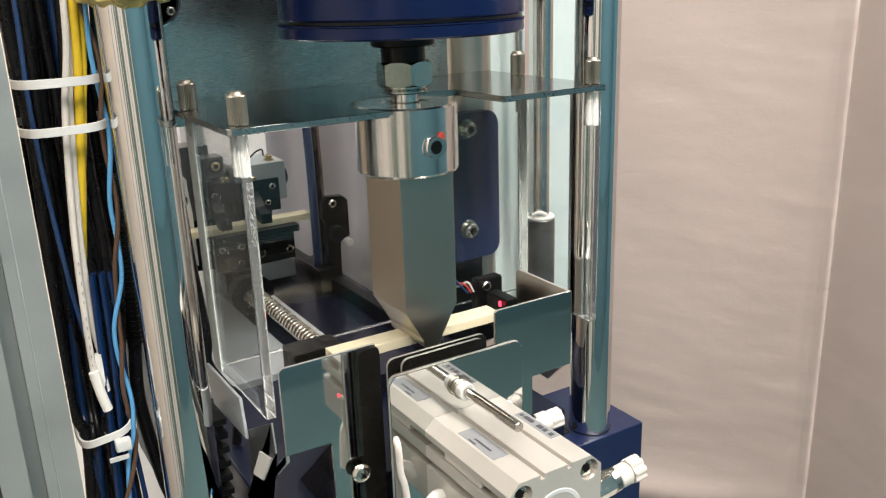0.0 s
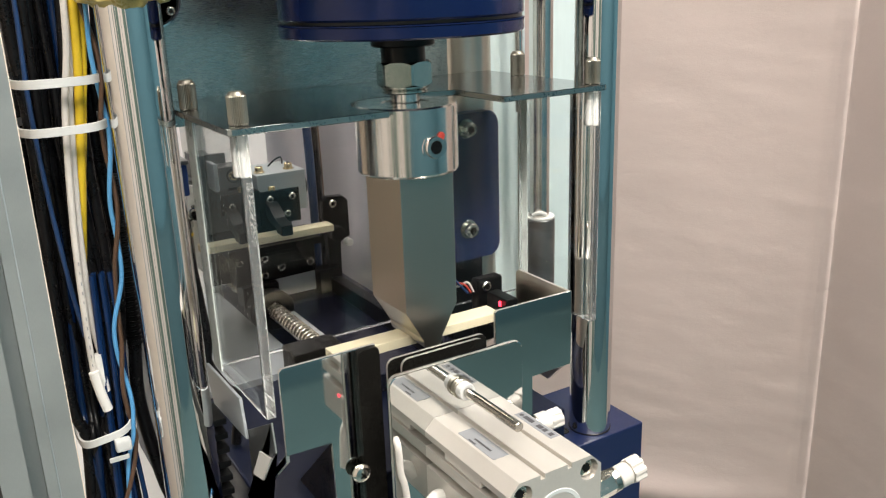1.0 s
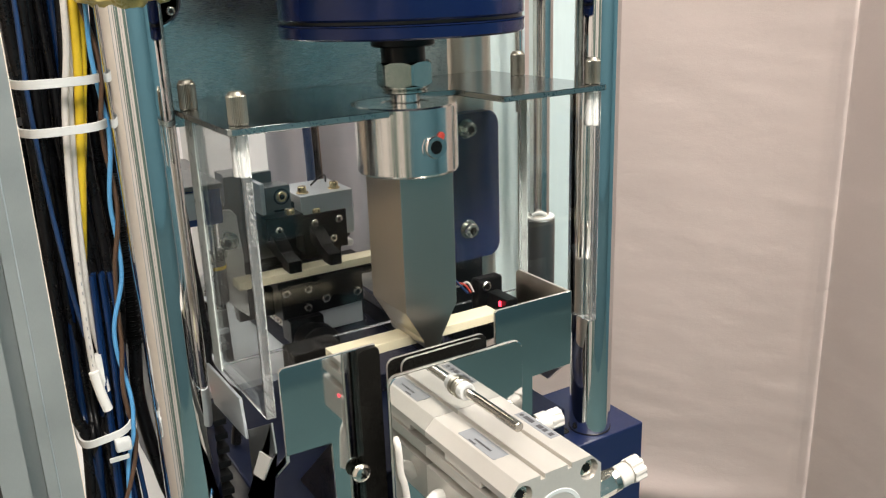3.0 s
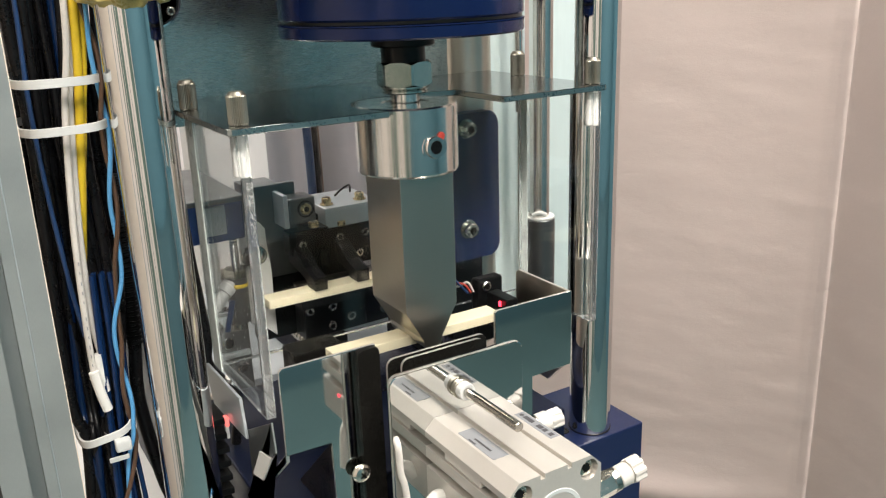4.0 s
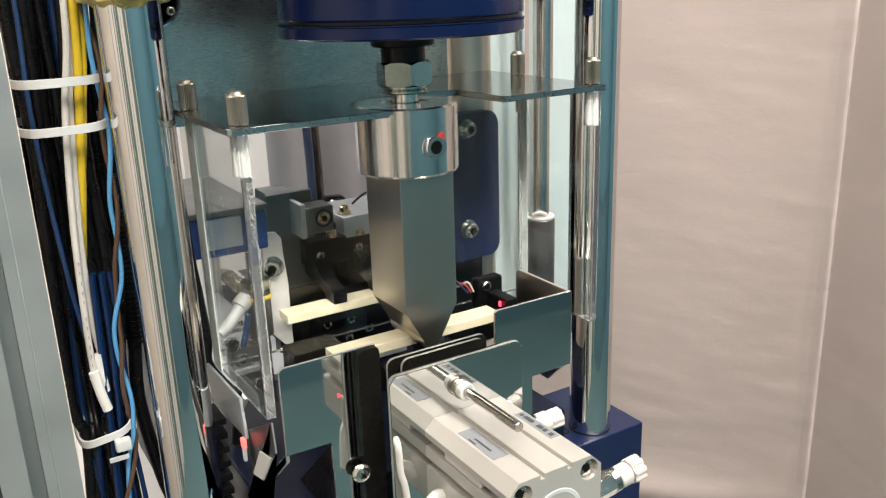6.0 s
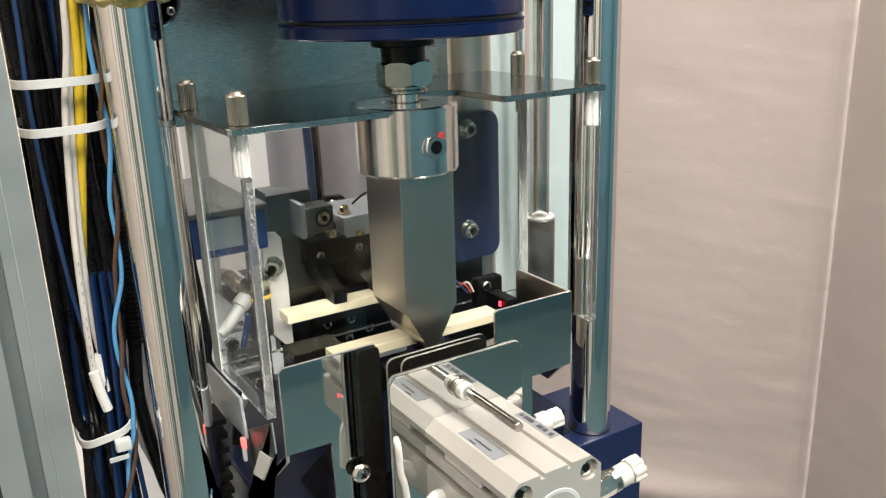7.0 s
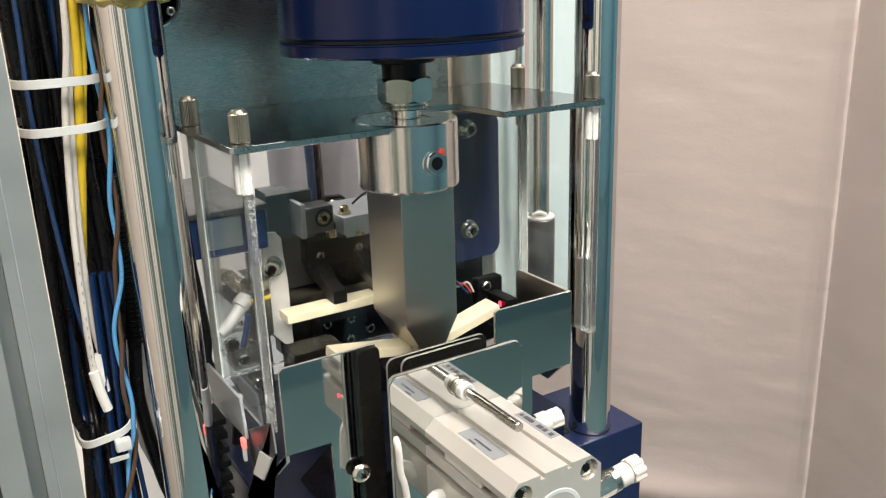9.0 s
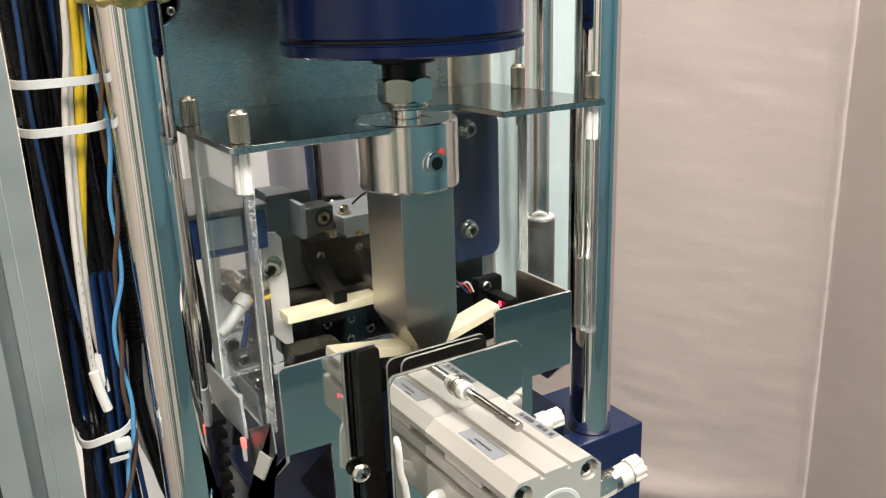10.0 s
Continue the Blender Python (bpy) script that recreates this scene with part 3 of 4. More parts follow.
def guard():
    t = thing("guard", (0, 0, 60), "clear acrylic guard hung under a notched steel plate", "machine guard")
    # plate with a notch: an arc round the collar, straight side on the other wing
    arc = [(26.5 * math.cos(radians(a)), 26.5 * math.sin(radians(a))) for a in range(250, 69, -9)]
    pts = [(-93, -20.5), (-20, -20.5)] + [p for p in arc if p[1] > -17 ] + [(24, 27), (44, 24), (45.5, -18), (111.5, -18), (113, -17), (113, 93.4), (-93.5, 93.4), (-95, 92), (-94.5, -19)]
    part("top_plate", prism(B(), pts, Matrix.Translation((0, 0, 123)), 3.0, 0.3), [PLATE, PLATE_EDGE], t, "dark mirror-ground steel plate")

    def pane(name, x0, x1, y0, y1, z0, z1, thin):
        bm = box(B(), x0, x1, y0, y1, z0, z1, 0.5)
        bm.normal_update()
        for f in bm.faces:
            f.material_index = 0 if abs(f.normal["xyz".index(thin)]) > 0.9 else 1
        ob = part(name, bm, [ACRYLIC, ACRYLIC_EDGE], t, smooth=0)
        ob.visible_shadow = False
        return ob
    pane("side_panel", -91.2, -86.2, -20, 49, -8, 122.8, "x")
    pane("side_panel", 104, 109, -18, 49, -8, 122.8, "x")
    pane("back_panel", -91.2, 109, 49.2, 54.2, -8, 122.8, "y")
    part("edge_strip", box(B(), -92.0, -91.3, 42.5, 54.4, -8, 122.6, 0.15), FROSTED, t, "frosted glued edge of the clear panels")
    part("edge_strip", box(B(), 109.1, 109.7, 44, 54.4, -8, 122.6, 0.15), FROSTED, t, "frosted glued edge of the clear panels")
    for x, y in ((-86.4, -10), (-89, 55), (109, 56), (111 - 1.5, -10)):
        knob = part("thumb_nut", knurled((x, y), 4.3, 126.1, 138.6, 34, 0.28), KNURL, t, "knurled steel thumb nut")
        part("tip", lathe(B(), [(0, 138.4), (4.0, 138.4), (2.9, 140), (0, 140)], (x, y, 0), (0, 0, 1), 24), KNURL, knob)
        part("insert", rod(B(), (x, y, 104), (0, 0, 1), 2.6, 18.5, 0.3), WHITE, knob, "pale screw in the panel edge")
    # flecks along the bonded front edge, thickest near the top and along its inner corner
    rnd = random.Random(8)
    bm = B()
    for i in range(420):
        z = rnd.uniform(-6, 104) if i % 3 == 0 else 103 - 40 * abs(rnd.gauss(0, 0.5))
        x = -86.5 - abs(rnd.gauss(0, 0.35)) if i % 3 == 0 or z < 75 else -88.0 + rnd.uniform(-1.2, 1.6)
        bmesh.ops.create_icosphere(bm, subdivisions=1, radius=rnd.uniform(0.06, 0.19), matrix=Matrix.Translation((x, -20.1, z)) @ Matrix.Diagonal((1, 0.4, rnd.uniform(0.8, 3), 1)))
    # short scratches on the outer face of the side panel
    for i in range(60):
        y, z, a = rnd.uniform(-16, 42), rnd.uniform(0, 105), rnd.gauss(0, 0.5)
        mt = Matrix.Translation((-91.22, y, z)) @ Matrix.Rotation(a, 4, "X") @ Matrix.Diagonal((0.03, 0.10, rnd.uniform(0.6, 3.0), 1))
        bmesh.ops.create_cube(bm, size=1, matrix=mt)
    tagged(part("glue_fleck", bm, NYLON, t, "white flecks of dried cement"), kind="stuff")
    return t


# ---- gates, cylinder and bars in front ----
def gates():
    mt = Matrix.Translation((0, -26, 0)) @ FACE_Y
    t = thing("gate_plate", (-67, -39, -100), "bent stainless gate plate with a black clamp bar", "metal plate", "gate plates")
    part("sheet", prism(B(), [(-88.7, 24.8), (-90.1, 23.4), (-90.1, -17.1), (-68.9, -17.1), (-68.0, -18.1), (-68.0, -147.7), (-43.8, -147.7), (-43.8, 24.8)], Matrix.Translation((0, -38, 0)) @ FACE_Y, 2.0, 0.25), [STEEL, EDGE], t)
    part("flange", prism(B(), [(-38, -17.1), (17, -67.7), (17, -71.6), (-38, -21.4)], Matrix(((0, 0, 1, -90.1), (1, 0, 0, 0), (0, 1, 0, 0), (0, 0, 0, 1))), 2.0, 0.25), [STEEL, EDGE], t)
    # Same bent sheet; the dark brown colour stands in for what this face reflects.
    part("leg_flange", prism(B(), [(-38, -18.4), (9, -63), (3, -70), (3, -147.7), (-38, -147.7)], Matrix(((0, 0, 1, -68.0), (1, 0, 0, 0), (0, 1, 0, 0), (0, 0, 0, 1))), 1.6, 0.25), [STEEL_BROWN_REFLECT, EDGE], t)
    part("clamp_bar", prism(B(), rounded(-54.5, -43.5, -147.7, 25.0, 2.2), Matrix.Translation((0, -40, 0)) @ FACE_Y, 3.5, 0.5), BLACK_METAL, t, "black clamp bar")
    s = part("pan_screw", lathe(B(), [(0, 0), (4.6, 0), (4.5, 0.9), (3.6, 2.2), (2, 2.9), (0, 3.1)], (-56.6, -43.4, -35.5), (0, -1, 0), 36), BOLT, t, "bright cross-head screw")
    for a in (35, 125):
        mtx = axis_frame((-56.6, -46.4, -35.5), (0, -1, 0)) @ Matrix.Rotation(radians(a), 4, "Z")
        part("slot", box(B(), -1.9, 1.9, -0.35, 0.35, -0.4, 0.25, 0, mtx), BLACK_METAL, s)
    t = thing("gate_plate", (62, -27, -100), "bent stainless gate plate with a return flange", "metal plate", "gate plates")
    part("sheet", prism(B(), [(31.5, 18), (31.5, -150), (55, -150), (55, -24), (82, -24), (82, 19), (33.5, 19)], mt, 2.0, 0.25), [STEEL, EDGE], t)
    part("flange", prism(B(), [(-26, -24), (-10, -40), (20, -40), (20, 17), (18, 19), (-26, 19)], Matrix(((0, 0, 1, 80), (1, 0, 0, 0), (0, 1, 0, 0), (0, 0, 0, 1))), 2.0, 0.25), [GROUND, EDGE], t)
    # two dark support plates
    for y, x0, x1, z in ((-34, -36, 20, 13.0), (-41, -32, 14, 14.6)):
        t = thing("support_plate", (0, y, -100), "dark steel support plate with a bright top edge", "metal plate", "support plates")
        part("plate", prism(B(), rounded(x0, x1, -140, z, 4, (0, 0, 1, 1)), Matrix.Translation((0, y, 0)) @ FACE_Y, 2.2, 0.3), [BLACK_METAL, EDGE], t)


def air_cylinder():
    t = thing("air_cylinder", (-8, -90, -28), "compact silver air cylinder on a stainless mounting plate", "air cylinder")
    part("mounting_plate", prism(B(), rounded(-50.2, 20.7, -140, 19.2, 3.6, (0, 0, 1, 1)), Matrix.Translation((0, -61.8, 0)) @ FACE_Y, 3.2, 0.7), [STEEL, EDGE], t, "mirror-bright stainless mounting plate")
    x0, x1, z1, z0, ya, yb = -33.8, 13.2, -6.0, -52.0, -65.1, -129.0
    cx = (x0 + x1) / 2
    # extruded body, its section with slots in the top and in the side
    top = [(x0 + 5, z1), (-18.5, z1), (-18.5, z1 - 2.2), (-16.2, z1 - 2.2), (-16.2, z1), (-4.6, z1), (-4.6, z1 - 2.2), (-2.4, z1 - 2.2), (-2.4, z1), (x1 - 5.5, z1)]
    side = [(x0, z0 + 5), (x0, z0 + 23.5), (x0 + 5, z0 + 23.5), (x0 + 5, z0 + 28), (x0, z0 + 28), (x0, z0 + 33.5), (x0 + 5, z0 + 33.5), (x0 + 5, z0 + 38), (x0, z0 + 38), (x0, z1 - 5)]
    sect = side + top + [(x1, z1 - 5.5), (x1, z0 + 5), (x1 - 5, z0), (x0 + 5, z0)]
    part("body", prism(B(), sect[::-1], Matrix.Translation((0, ya, 0)) @ FACE_Y, ya - yb - 7, 0), ALU_BODY, t, "extruded aluminium cylinder body")
    # the end of the body, with four counterbored screw holes through it
    outline = sect[::-1]
    cz = (z0 + z1) / 2
    for sx in (-1, 1):
        for sz in (-1, 1):
            hx, hz = cx + sx * 17.0, cz + sz * 16.6
            k = min(range(len(outline)), key=lambda i: (outline[i][0] - cx - sx * 23.5) ** 2 + (outline[i][1] - cz - sz * 23) ** 2)
            px, pz = outline[k]
            a0 = math.atan2(pz - hz, px - hx)
            hole = [(hx + 4.7 * math.cos(a0 - 0.004 - (2 * math.pi - 0.008) * i / 28), hz + 4.7 * math.sin(a0 - 0.004 - (2 * math.pi - 0.008) * i / 28)) for i in range(29)]
            qx, qz = outline[(k + 1) % len(outline)]
            outline = outline[:k] + [(px, pz)] + hole + [(px + 0.003 * (qx - px), pz + 0.003 * (qz - pz))] + outline[k + 1:]
    part("end_cap", prism(B(), outline, Matrix.Translation((0, yb + 7, 0)) @ FACE_Y, 7, 0), ALU_BODY, t, "aluminium cylinder end with sunk screws")
    # end face: sunk bore plug and corner screws
    cap = part("end_plug", lathe(B(), [(0, -0.6), (11, -0.6), (11.6, 0.2), (13.2, 0.2), (13.8, -0.3)], (cx, yb, (z0 + z1) / 2), (0, -1, 0), 48), ALU, t)
    for sx in (-1, 1):
        for sz in (-1, 1):
            c = (cx + sx * 17.0, yb, (z0 + z1) / 2 + sz * 16.6)
            s = part("tie_screw", lathe(B(), [(4.0, -5.0), (4.0, -2.4), (3.6, -1.9), (2.4, -1.9), (2.2, -2.6), (0, -2.6)], c, (0, -1, 0), 32), BOLT, t, "bright socket screw")
            part("socket", prism(B(), hexagon(3.5, 10), axis_frame((c[0], c[1] + 1.95, c[2]), (0, -1, 0)), 0.2, 0), BLACK, s)
    # polished guide rod with a clamped ring along the top
    part("guide_rod", rod(B(), (-14.9, -64.5, 5.4), (0, -1, 0), 2.25, 46.0, 0.4), ROD_STEEL, t, "thin polished rod")
    ring = part("ring", lathe(B(), [(2.4, 0), (4.5, 0), (4.9, 0.4), (4.9, 2.6), (4.5, 3.0), (2.4, 3.0)], (-14.9, -65.1, 5.4), (0, -1, 0), 40), KNURL, t, "dull steel clamp ring on the rod")
    part("collar", lathe(B(), [(2.4, 0), (4.1, 0), (4.1, 3.6), (3.7, 4.1), (2.4, 4.1)], (-14.9, -68.0, 5.4), (0, -1, 0), 40), NYLON, ring)
    # foil label, printed bars, dark mark
    foil = part("foil_strip", box(B(), 2.2, 7.4, -109.4, -83.5, z1 - 0.1, z1 + 0.06, 0), LABEL, t)
    lab = part("label", box(B(), -27.4, -19.6, -109.4, -82.6, z1 - 0.1, z1 + 0.12, 0), LABEL, t, "silver foil label with printed lines")
    for i, (u, v, w) in enumerate(((0.9, 1.7, 8), (3.2, 4.2, 9), (3.2, 4.2, 15.5), (5.9, 6.8, 17), (5.9, 6.8, 9))):
        part("print_bar", box(B(), -27.9 + u, -27.9 + v, -86 - w + 4 - (5, 6.4, 5.6, 3, 4.4)[i], -86 - w + 4, z1 + 0.12, z1 + 0.2, 0), DARK_INK if i < 3 else GREY_INK, lab)
    mark = part("logo_mark", box(B(), 3.8, 6.0, -94, -87.5, z1 - 0.1, z1 + 0.14, 0), DARK_INK, t, "dark printed mark")
    part("logo_dot", rod(B(), (4.9, -85.6, z1 - 0.1), (0, 0, 1), 1.1, 0.2, 0.05), DARK_INK, mark)
    for i, w in enumerate((3.4, 2.2, 2.2)):
        part("print_bar", box(B(), 3.6, 6.0, -97 - 4.2 * i - w, -97 - 4.2 * i, z1 - 0.1, z1 + 0.14, 0), DARK_INK, t)
    # push-in fittings with fluted collars on the far side
    for c, d, s in (((22, -66, -28), (1, -0.1, 0.1), 0.8), ((38, -106, -43), (1, -0.1, 0.2), 0.98)):
        dv = Vector(d).normalized()
        f = part("fitting", lathe(B(), [(0, 6), (5.0, 6), (5.4, 6.5), (5.4, 12), (4.6, 12.4), (4.6, 15), (0, 15)], c, d, 32), WHITE_CABLE, t, "white push-in air fitting")
        bm = B()
        prof = [((5.2 if i % 4 < 2 else 6.3) * s * math.cos(2 * math.pi * i / 32), (5.2 if i % 4 < 2 else 6.3) * s * math.sin(2 * math.pi * i / 32)) for i in range(32)]
        prism(bm, prof, axis_frame(Vector(c) + dv * 13, d), 6.5, 0.4)
        part("release_collar", bm, WHITE_CABLE, f)
        part("hexagon", lathe(B(), [(0, -24), (6.0, -24), (6.0, 2.6), (0, 2.6)], c, d, 6), ROD_STEEL, f)
        part("barrel", lathe(B(), [(0, 2.6), (5.6, 2.6), (5.6, 5.6), (5.2, 6.0), (0, 6.0)], c, d, 32), ROD_STEEL, f, "turned metal barrel")
    # elbow fitting and sensor lead at the side
    part("elbow", sweep(B(), [(-33, -77, -40), (-36, -79, -36), (-40, -81, -35.5), (-43, -82, -39), (-44, -83, -60)], 3.0, 16), WHITE, t, "white elbow fitting")
    part("lead", sweep(B(), [(-48.5, -64, -10), (-48.9, -67.4, -14), (-48.6, -68, -26), (-46.5, -68.6, -39), (-44, -70, -90)], 1.6, 12), WHITE_CABLE, t, "white sensor lead")
    sw = part("switch", box(B(), x0 + 0.7, x0 + 4, -108, -80, z0 + 33.9, z0 + 37.6, 0.4), WHITE_CABLE, t, "pale reed switch in the slot")
    part("lamp_window", box(B(), x0 - 0.7, x0 - 0.1, -109.0, -107.6, -33.0, -32.2, 0), RED_GLOW, t, "lit red lamp of the switch")
    return t


def bar_mesh(x0, x1, y0=-3.0, y1=10.0, z0=0.8, z1=6.0):
    return box(B(), x0, x1, y0, y1, z0, z1, 0.5)


def half_bar(x0, x1, label):
    t = thing("test_bar", ((x0 + x1) / 2, 3.5, 3.4), label, "test bar", "cream test bars")
    part("bar", bar_mesh(x0, x1), CREAM, t)
    return t


def sensor_head():
    t = thing("sensor", (72, 20, 0), "small black optical sensor with a lit red lamp", "sensor")
    part("body", box(B(), 63.8, 72, 7, 27, -14, 6.5, 0.8), BLACK, t)
    part("lens", rod(B(), (62.6, 12, 2.0), (0, 0, 1), 0.8, 3.0, 0.3), RED_GLOW, t, "glowing red lamp")
    part("bracket", box(B(), 64, 82, 36, 44, -30, 10.5, 1.5), BLACK, t)
    cap_screw("screw", t, (69, 36, 6.3), (0, -1, 0), 3.0, 2.6, CHROME)
    for i, m in enumerate((BLUE_CABLE, RED, WHITE_CABLE)):
        part("wire", sweep(B(), [(54 + 2 * i, 32, 6), (51 + 2 * i, 34, 10 + i), (48 + 1.2 * i, 38, 15 - 3 * i), (46, 44, 20 - 4 * i)], 0.65, 8), m, t)


# ---- the slide that brings the next bar ----
def slide():
    t = thing("feed_slide", (0, 90, -50), "black feed slide with gripper fingers and aluminium blocks", "feed slide")
    for x0, x1 in ((-22, -13.5), (5.5, 14)):
        part("finger", prism(B(), [(-55, 9.7), (-55, 17.2), (-63, 18.2), (-69, 20.5), (-75, 26), (-82, 29), (-112, 31), (-112, 20), (-84, 17), (-67, 14), (-66, 9.7)][::-1], Matrix(((0, 0, 1, x0), (-1, 0, 0, 0), (0, 1, 0, 0), (0, 0, 0, 1))), x1 - x0, 0.6), BLACK, t, "black gripper finger")
    up = part("upper_jaw", box(B(), 1, 33, 85, 100, 11, 37, 0.7), BLACK, t)
    for c in ((9.3, 85, 30.8), (26.8, 85, 30.9), (22.1, 85, 18.2)):
        cap_screw("screw", up, c, (0, -1, 0), 2.6, 1.8)
    part("upper_block", box(B(), -24, 2, 84, 100, 24, 39, 0.7), BLACK, t)
    cap_screw("screw", t, (-16, 84, 30), (0, -1, 0), 2.6, 1.6)
    cap_screw("gold_screw", t, (-6, 88, 39), (0, 0, 1), 3.2, 3.6, BRASS)
    cap_screw("gold_screw", t, (12, 88, 37), (0, 0, 1), 3.2, 3.2, BRASS)
    al = part("carrier_block", box(B(), 1.4, 39.5, 86.5, 128, 19, 49.5, 0.7), SILVER, t, "pale aluminium carrier block")
    for x in (7, 30):
        part("washer", rod(B(), (x, 96, 49.5), (0, 0, 1), 4.2, 0.8, 0.2), BRASS, al)
        cap_screw("gold_screw", al, (x, 96, 50.2), (0, 0, 1), 3.0, 4.0, BRASS, "yellow plated socket screw")
    part("loop", sweep(B(), [(20, 112, 50), (24, 108, 55), (30, 110, 56), (33, 116, 50)], 0.7, 8), BLACK, al)
    part("knob", rod(B(), (39.5, 112, 32), (1, 0, 0), 8, 9, 1.2), BLACK, al, "round black knob")
    # sensor cube on a clear plate
    sq = part("sensor_cube", box(B(), -25, -8, 78, 94.2, 45.5, 61, 1.0), GUNMETAL, t, "dark grey stop block with a ringed screw")
    part("ring", lathe(B(), [(4.4, 0), (4.4, 0.3), (5.2, 0.3), (5.2, 0)], (-14.5, 78, 54), (0, -1, 0), 36), RUBBER, sq)
    cap_screw("gold_screw", sq, (-14.5, 78, 54), (0, -1, 0), 3.4, 1.6, BRASS)
    part("clear_plate", box(B(), -28.5, -25.5, 77, 96, 44, 64, 0.4), SILVER, sq)
    part("bracket_wall", box(B(), -42, -14, 94, 98, 10, 68, 0.5), GUNMETAL, t)
    part("bracket_arm", prism(B(), [(-40, 68), (-40, 50), (-62, 50), (-62, 42), (-24, 42), (-24, 68)], Matrix.Translation((0, 118, 0)) @ FACE_Y, 22, 0.6), GUNMETAL, t, "dark stepped bracket")
    # black side plate behind the fingers and the lower jaw
    part("back_wall", box(B(), -40, 30, 98, 108, -32, 44, 0.7), BLACK, t)
    low = part("lower_jaw", prism(B(), [(-19, 2.5), (-19, -32), (41, -30.5), (41, 3), (30, 2.5), (12, 2.5)], Matrix.Translation((0, 100, 0)) @ FACE_Y, 17, 0.7), BLACK, t)
    for x in (36, 12.7):
        cap_screw("screw", low, (x, 83, -22.2), (0, -1, 0), 3.1, 1.8)
    cap_screw("screw", low, (30.5, 83, -3.5), (0, -1, 0), 2.8, 1.6)
    for x, z in ((-1, -26), (0, -13), (-15.5, -13)):
        cap_screw("screw", low, (x, 83, z), (0, -1, 0), 2.8, 1.8)
    part("bar_seat", box(B(), -30, 36, 57, 84, -1.2, 4.1, 0.5), BLACK, low)
    part("lower_block", box(B(), 0, 41, 86, 112, -47, -31, 0.7), SILVER, t, "pale aluminium lower block")
    part("screw_nut", lathe(B(), [(6.6, 0), (14.5, 0), (15, 0.6), (15, 9), (11, 9.4), (11, 22), (6.6, 22)], (-5, 55, -45), (0, 1, 0), 48), BLACK, t, "round black lead screw nut")
    part("nut_arm", box(B(), -17, 7, 76, 92, -47, -31, 0.6), BLACK, t)
    # white bracket with a large screw
    wb = part("white_bracket", prism(B(), [(-52, 48), (-50, 51), (-43, 50), (-40, 46), (-40, 38), (-38.5, 20), (-38.5, -22), (-44, -17), (-52, -8)], Matrix.Translation((0, 83, 0)) @ FACE_Y, 3, 0.5), WHITE, t, "white plastic bracket")
    part("washer", rod(B(), (-46.5, 80, 31), (-0.5, -1, 0), 6, 1.5, 0.3), ZINC, wb)
    cap_screw("screw", wb, (-47, 79, 31), (-0.5, -1, 0), 4.6, 5.0, ZINC)
    # small upright air cylinder with fittings and tubes
    ax, ay = -59.0, 70.0
    ac = part("small_cylinder", rod(B(), (ax, ay, -4), (0, 0, 1), 5.6, 28, 0.8), GUNMETAL, t, "small round steel air cylinder")
    part("nut", lathe(B(), [(0, 24), (7, 24), (7, 29), (0, 29)], (ax, ay, 0), (0, 0, 1), 6), ZINC, ac)
    part("lower_tube", rod(B(), (ax - 1, ay, -44), (0, 0, 1), 4.2, 40, 0.5), TURNED, ac)
    part("spindle", lathe(B(), [(0, 29)] + [(2.6 if k % 2 else 2.1, 29 + 0.9 * k) for k in range(20)] + [(0, 47)], (ax, ay, 0), (0, 0, 1), 20), CHROME, ac, "threaded spindle")
    part("speed_controller", sweep(B(), [(ax - 5, ay - 2, 22), (ax - 11, ay - 5, 15), (ax - 18, ay - 7, 9), (ax - 23, ay - 8, 6)], 3.5, 18), NYLON, ac, "white plastic speed controller")
    part("elbow", lathe(B(), [(0, 0), (4.3, 0), (4.7, 0.6), (4.7, 5), (0, 5.4)], (ax - 6, ay - 3, 20), (-0.8, -0.3, -0.6), 24), NYLON, ac)
    part("yellow_ring", lathe(B(), [(5.6, 0), (6.0, 0.3), (6.0, 2.0), (5.6, 2.3)], (ax, ay, 18), (0, 0, 1), 32), YELLOW, ac)
    part("blue_tube", sweep(B(), [(ax - 6, ay - 6, 12), (ax - 8, ay - 5, 2), (ax - 10, ay - 2, -10), (ax - 10, ay + 4, -30)], 1.7, 12), BLUE_CABLE, ac)
    # dark carrier under the cylinder
    cr = part("cylinder_carrier", prism(B(), [(-76, -6), (-57, -8), (-56, -46), (-68, -44), (-74, -30)], Matrix.Translation((0, 79, 0)) @ FACE_Y, 14, 0.6), GUNMETAL, t, "dark steel carrier under the air cylinder")
    part("rib", box(B(), -75, -58, 62, 65, -22, -19, 0.3), SILVER, cr)
    for x, z in ((-70, -13), (-62, -31)):
        cap_screw("screw", cr, (x, 65, z), (0, -1, 0), 3.4, 2.2, CHROME)
    # blue housing on the slide's side
    part("housing", box(B(), -106, -53, 64, 150, 47, 69, 1.5), BLUE_BRIGHT, t, "bright blue housing")
    part("end_plate", box(B(), -82, -64, 61.6, 64.3, 52, 68, 0.5), SILVER, t, "pale metal end plate")
    part("housing_lid", box(B(), -106, -52, 62, 152, 69, 72, 0.8), GUNMETAL, t, "dark grey lid")
    part("clamp", box(B(), -83, -63, 66, 82, -10, 3, 1.0), ACRYLIC, t, "clear plastic clamp")
    cap_screw("screw", t, (-75.5, 66, -3), (0, -1, 0), 4.0, 3.0, CHROME)
    part("cable_plug", prism(B(), [(94, -24), (40.5, -22), (43, -26), (60, -33), (99, -32)], Matrix(((0, 0, 1, -89), (1, 0, 0, 0), (0, 1, 0, 0), (0, 0, 0, 1))), 6.0, 1.0), BLACK, t, "black cable plug")
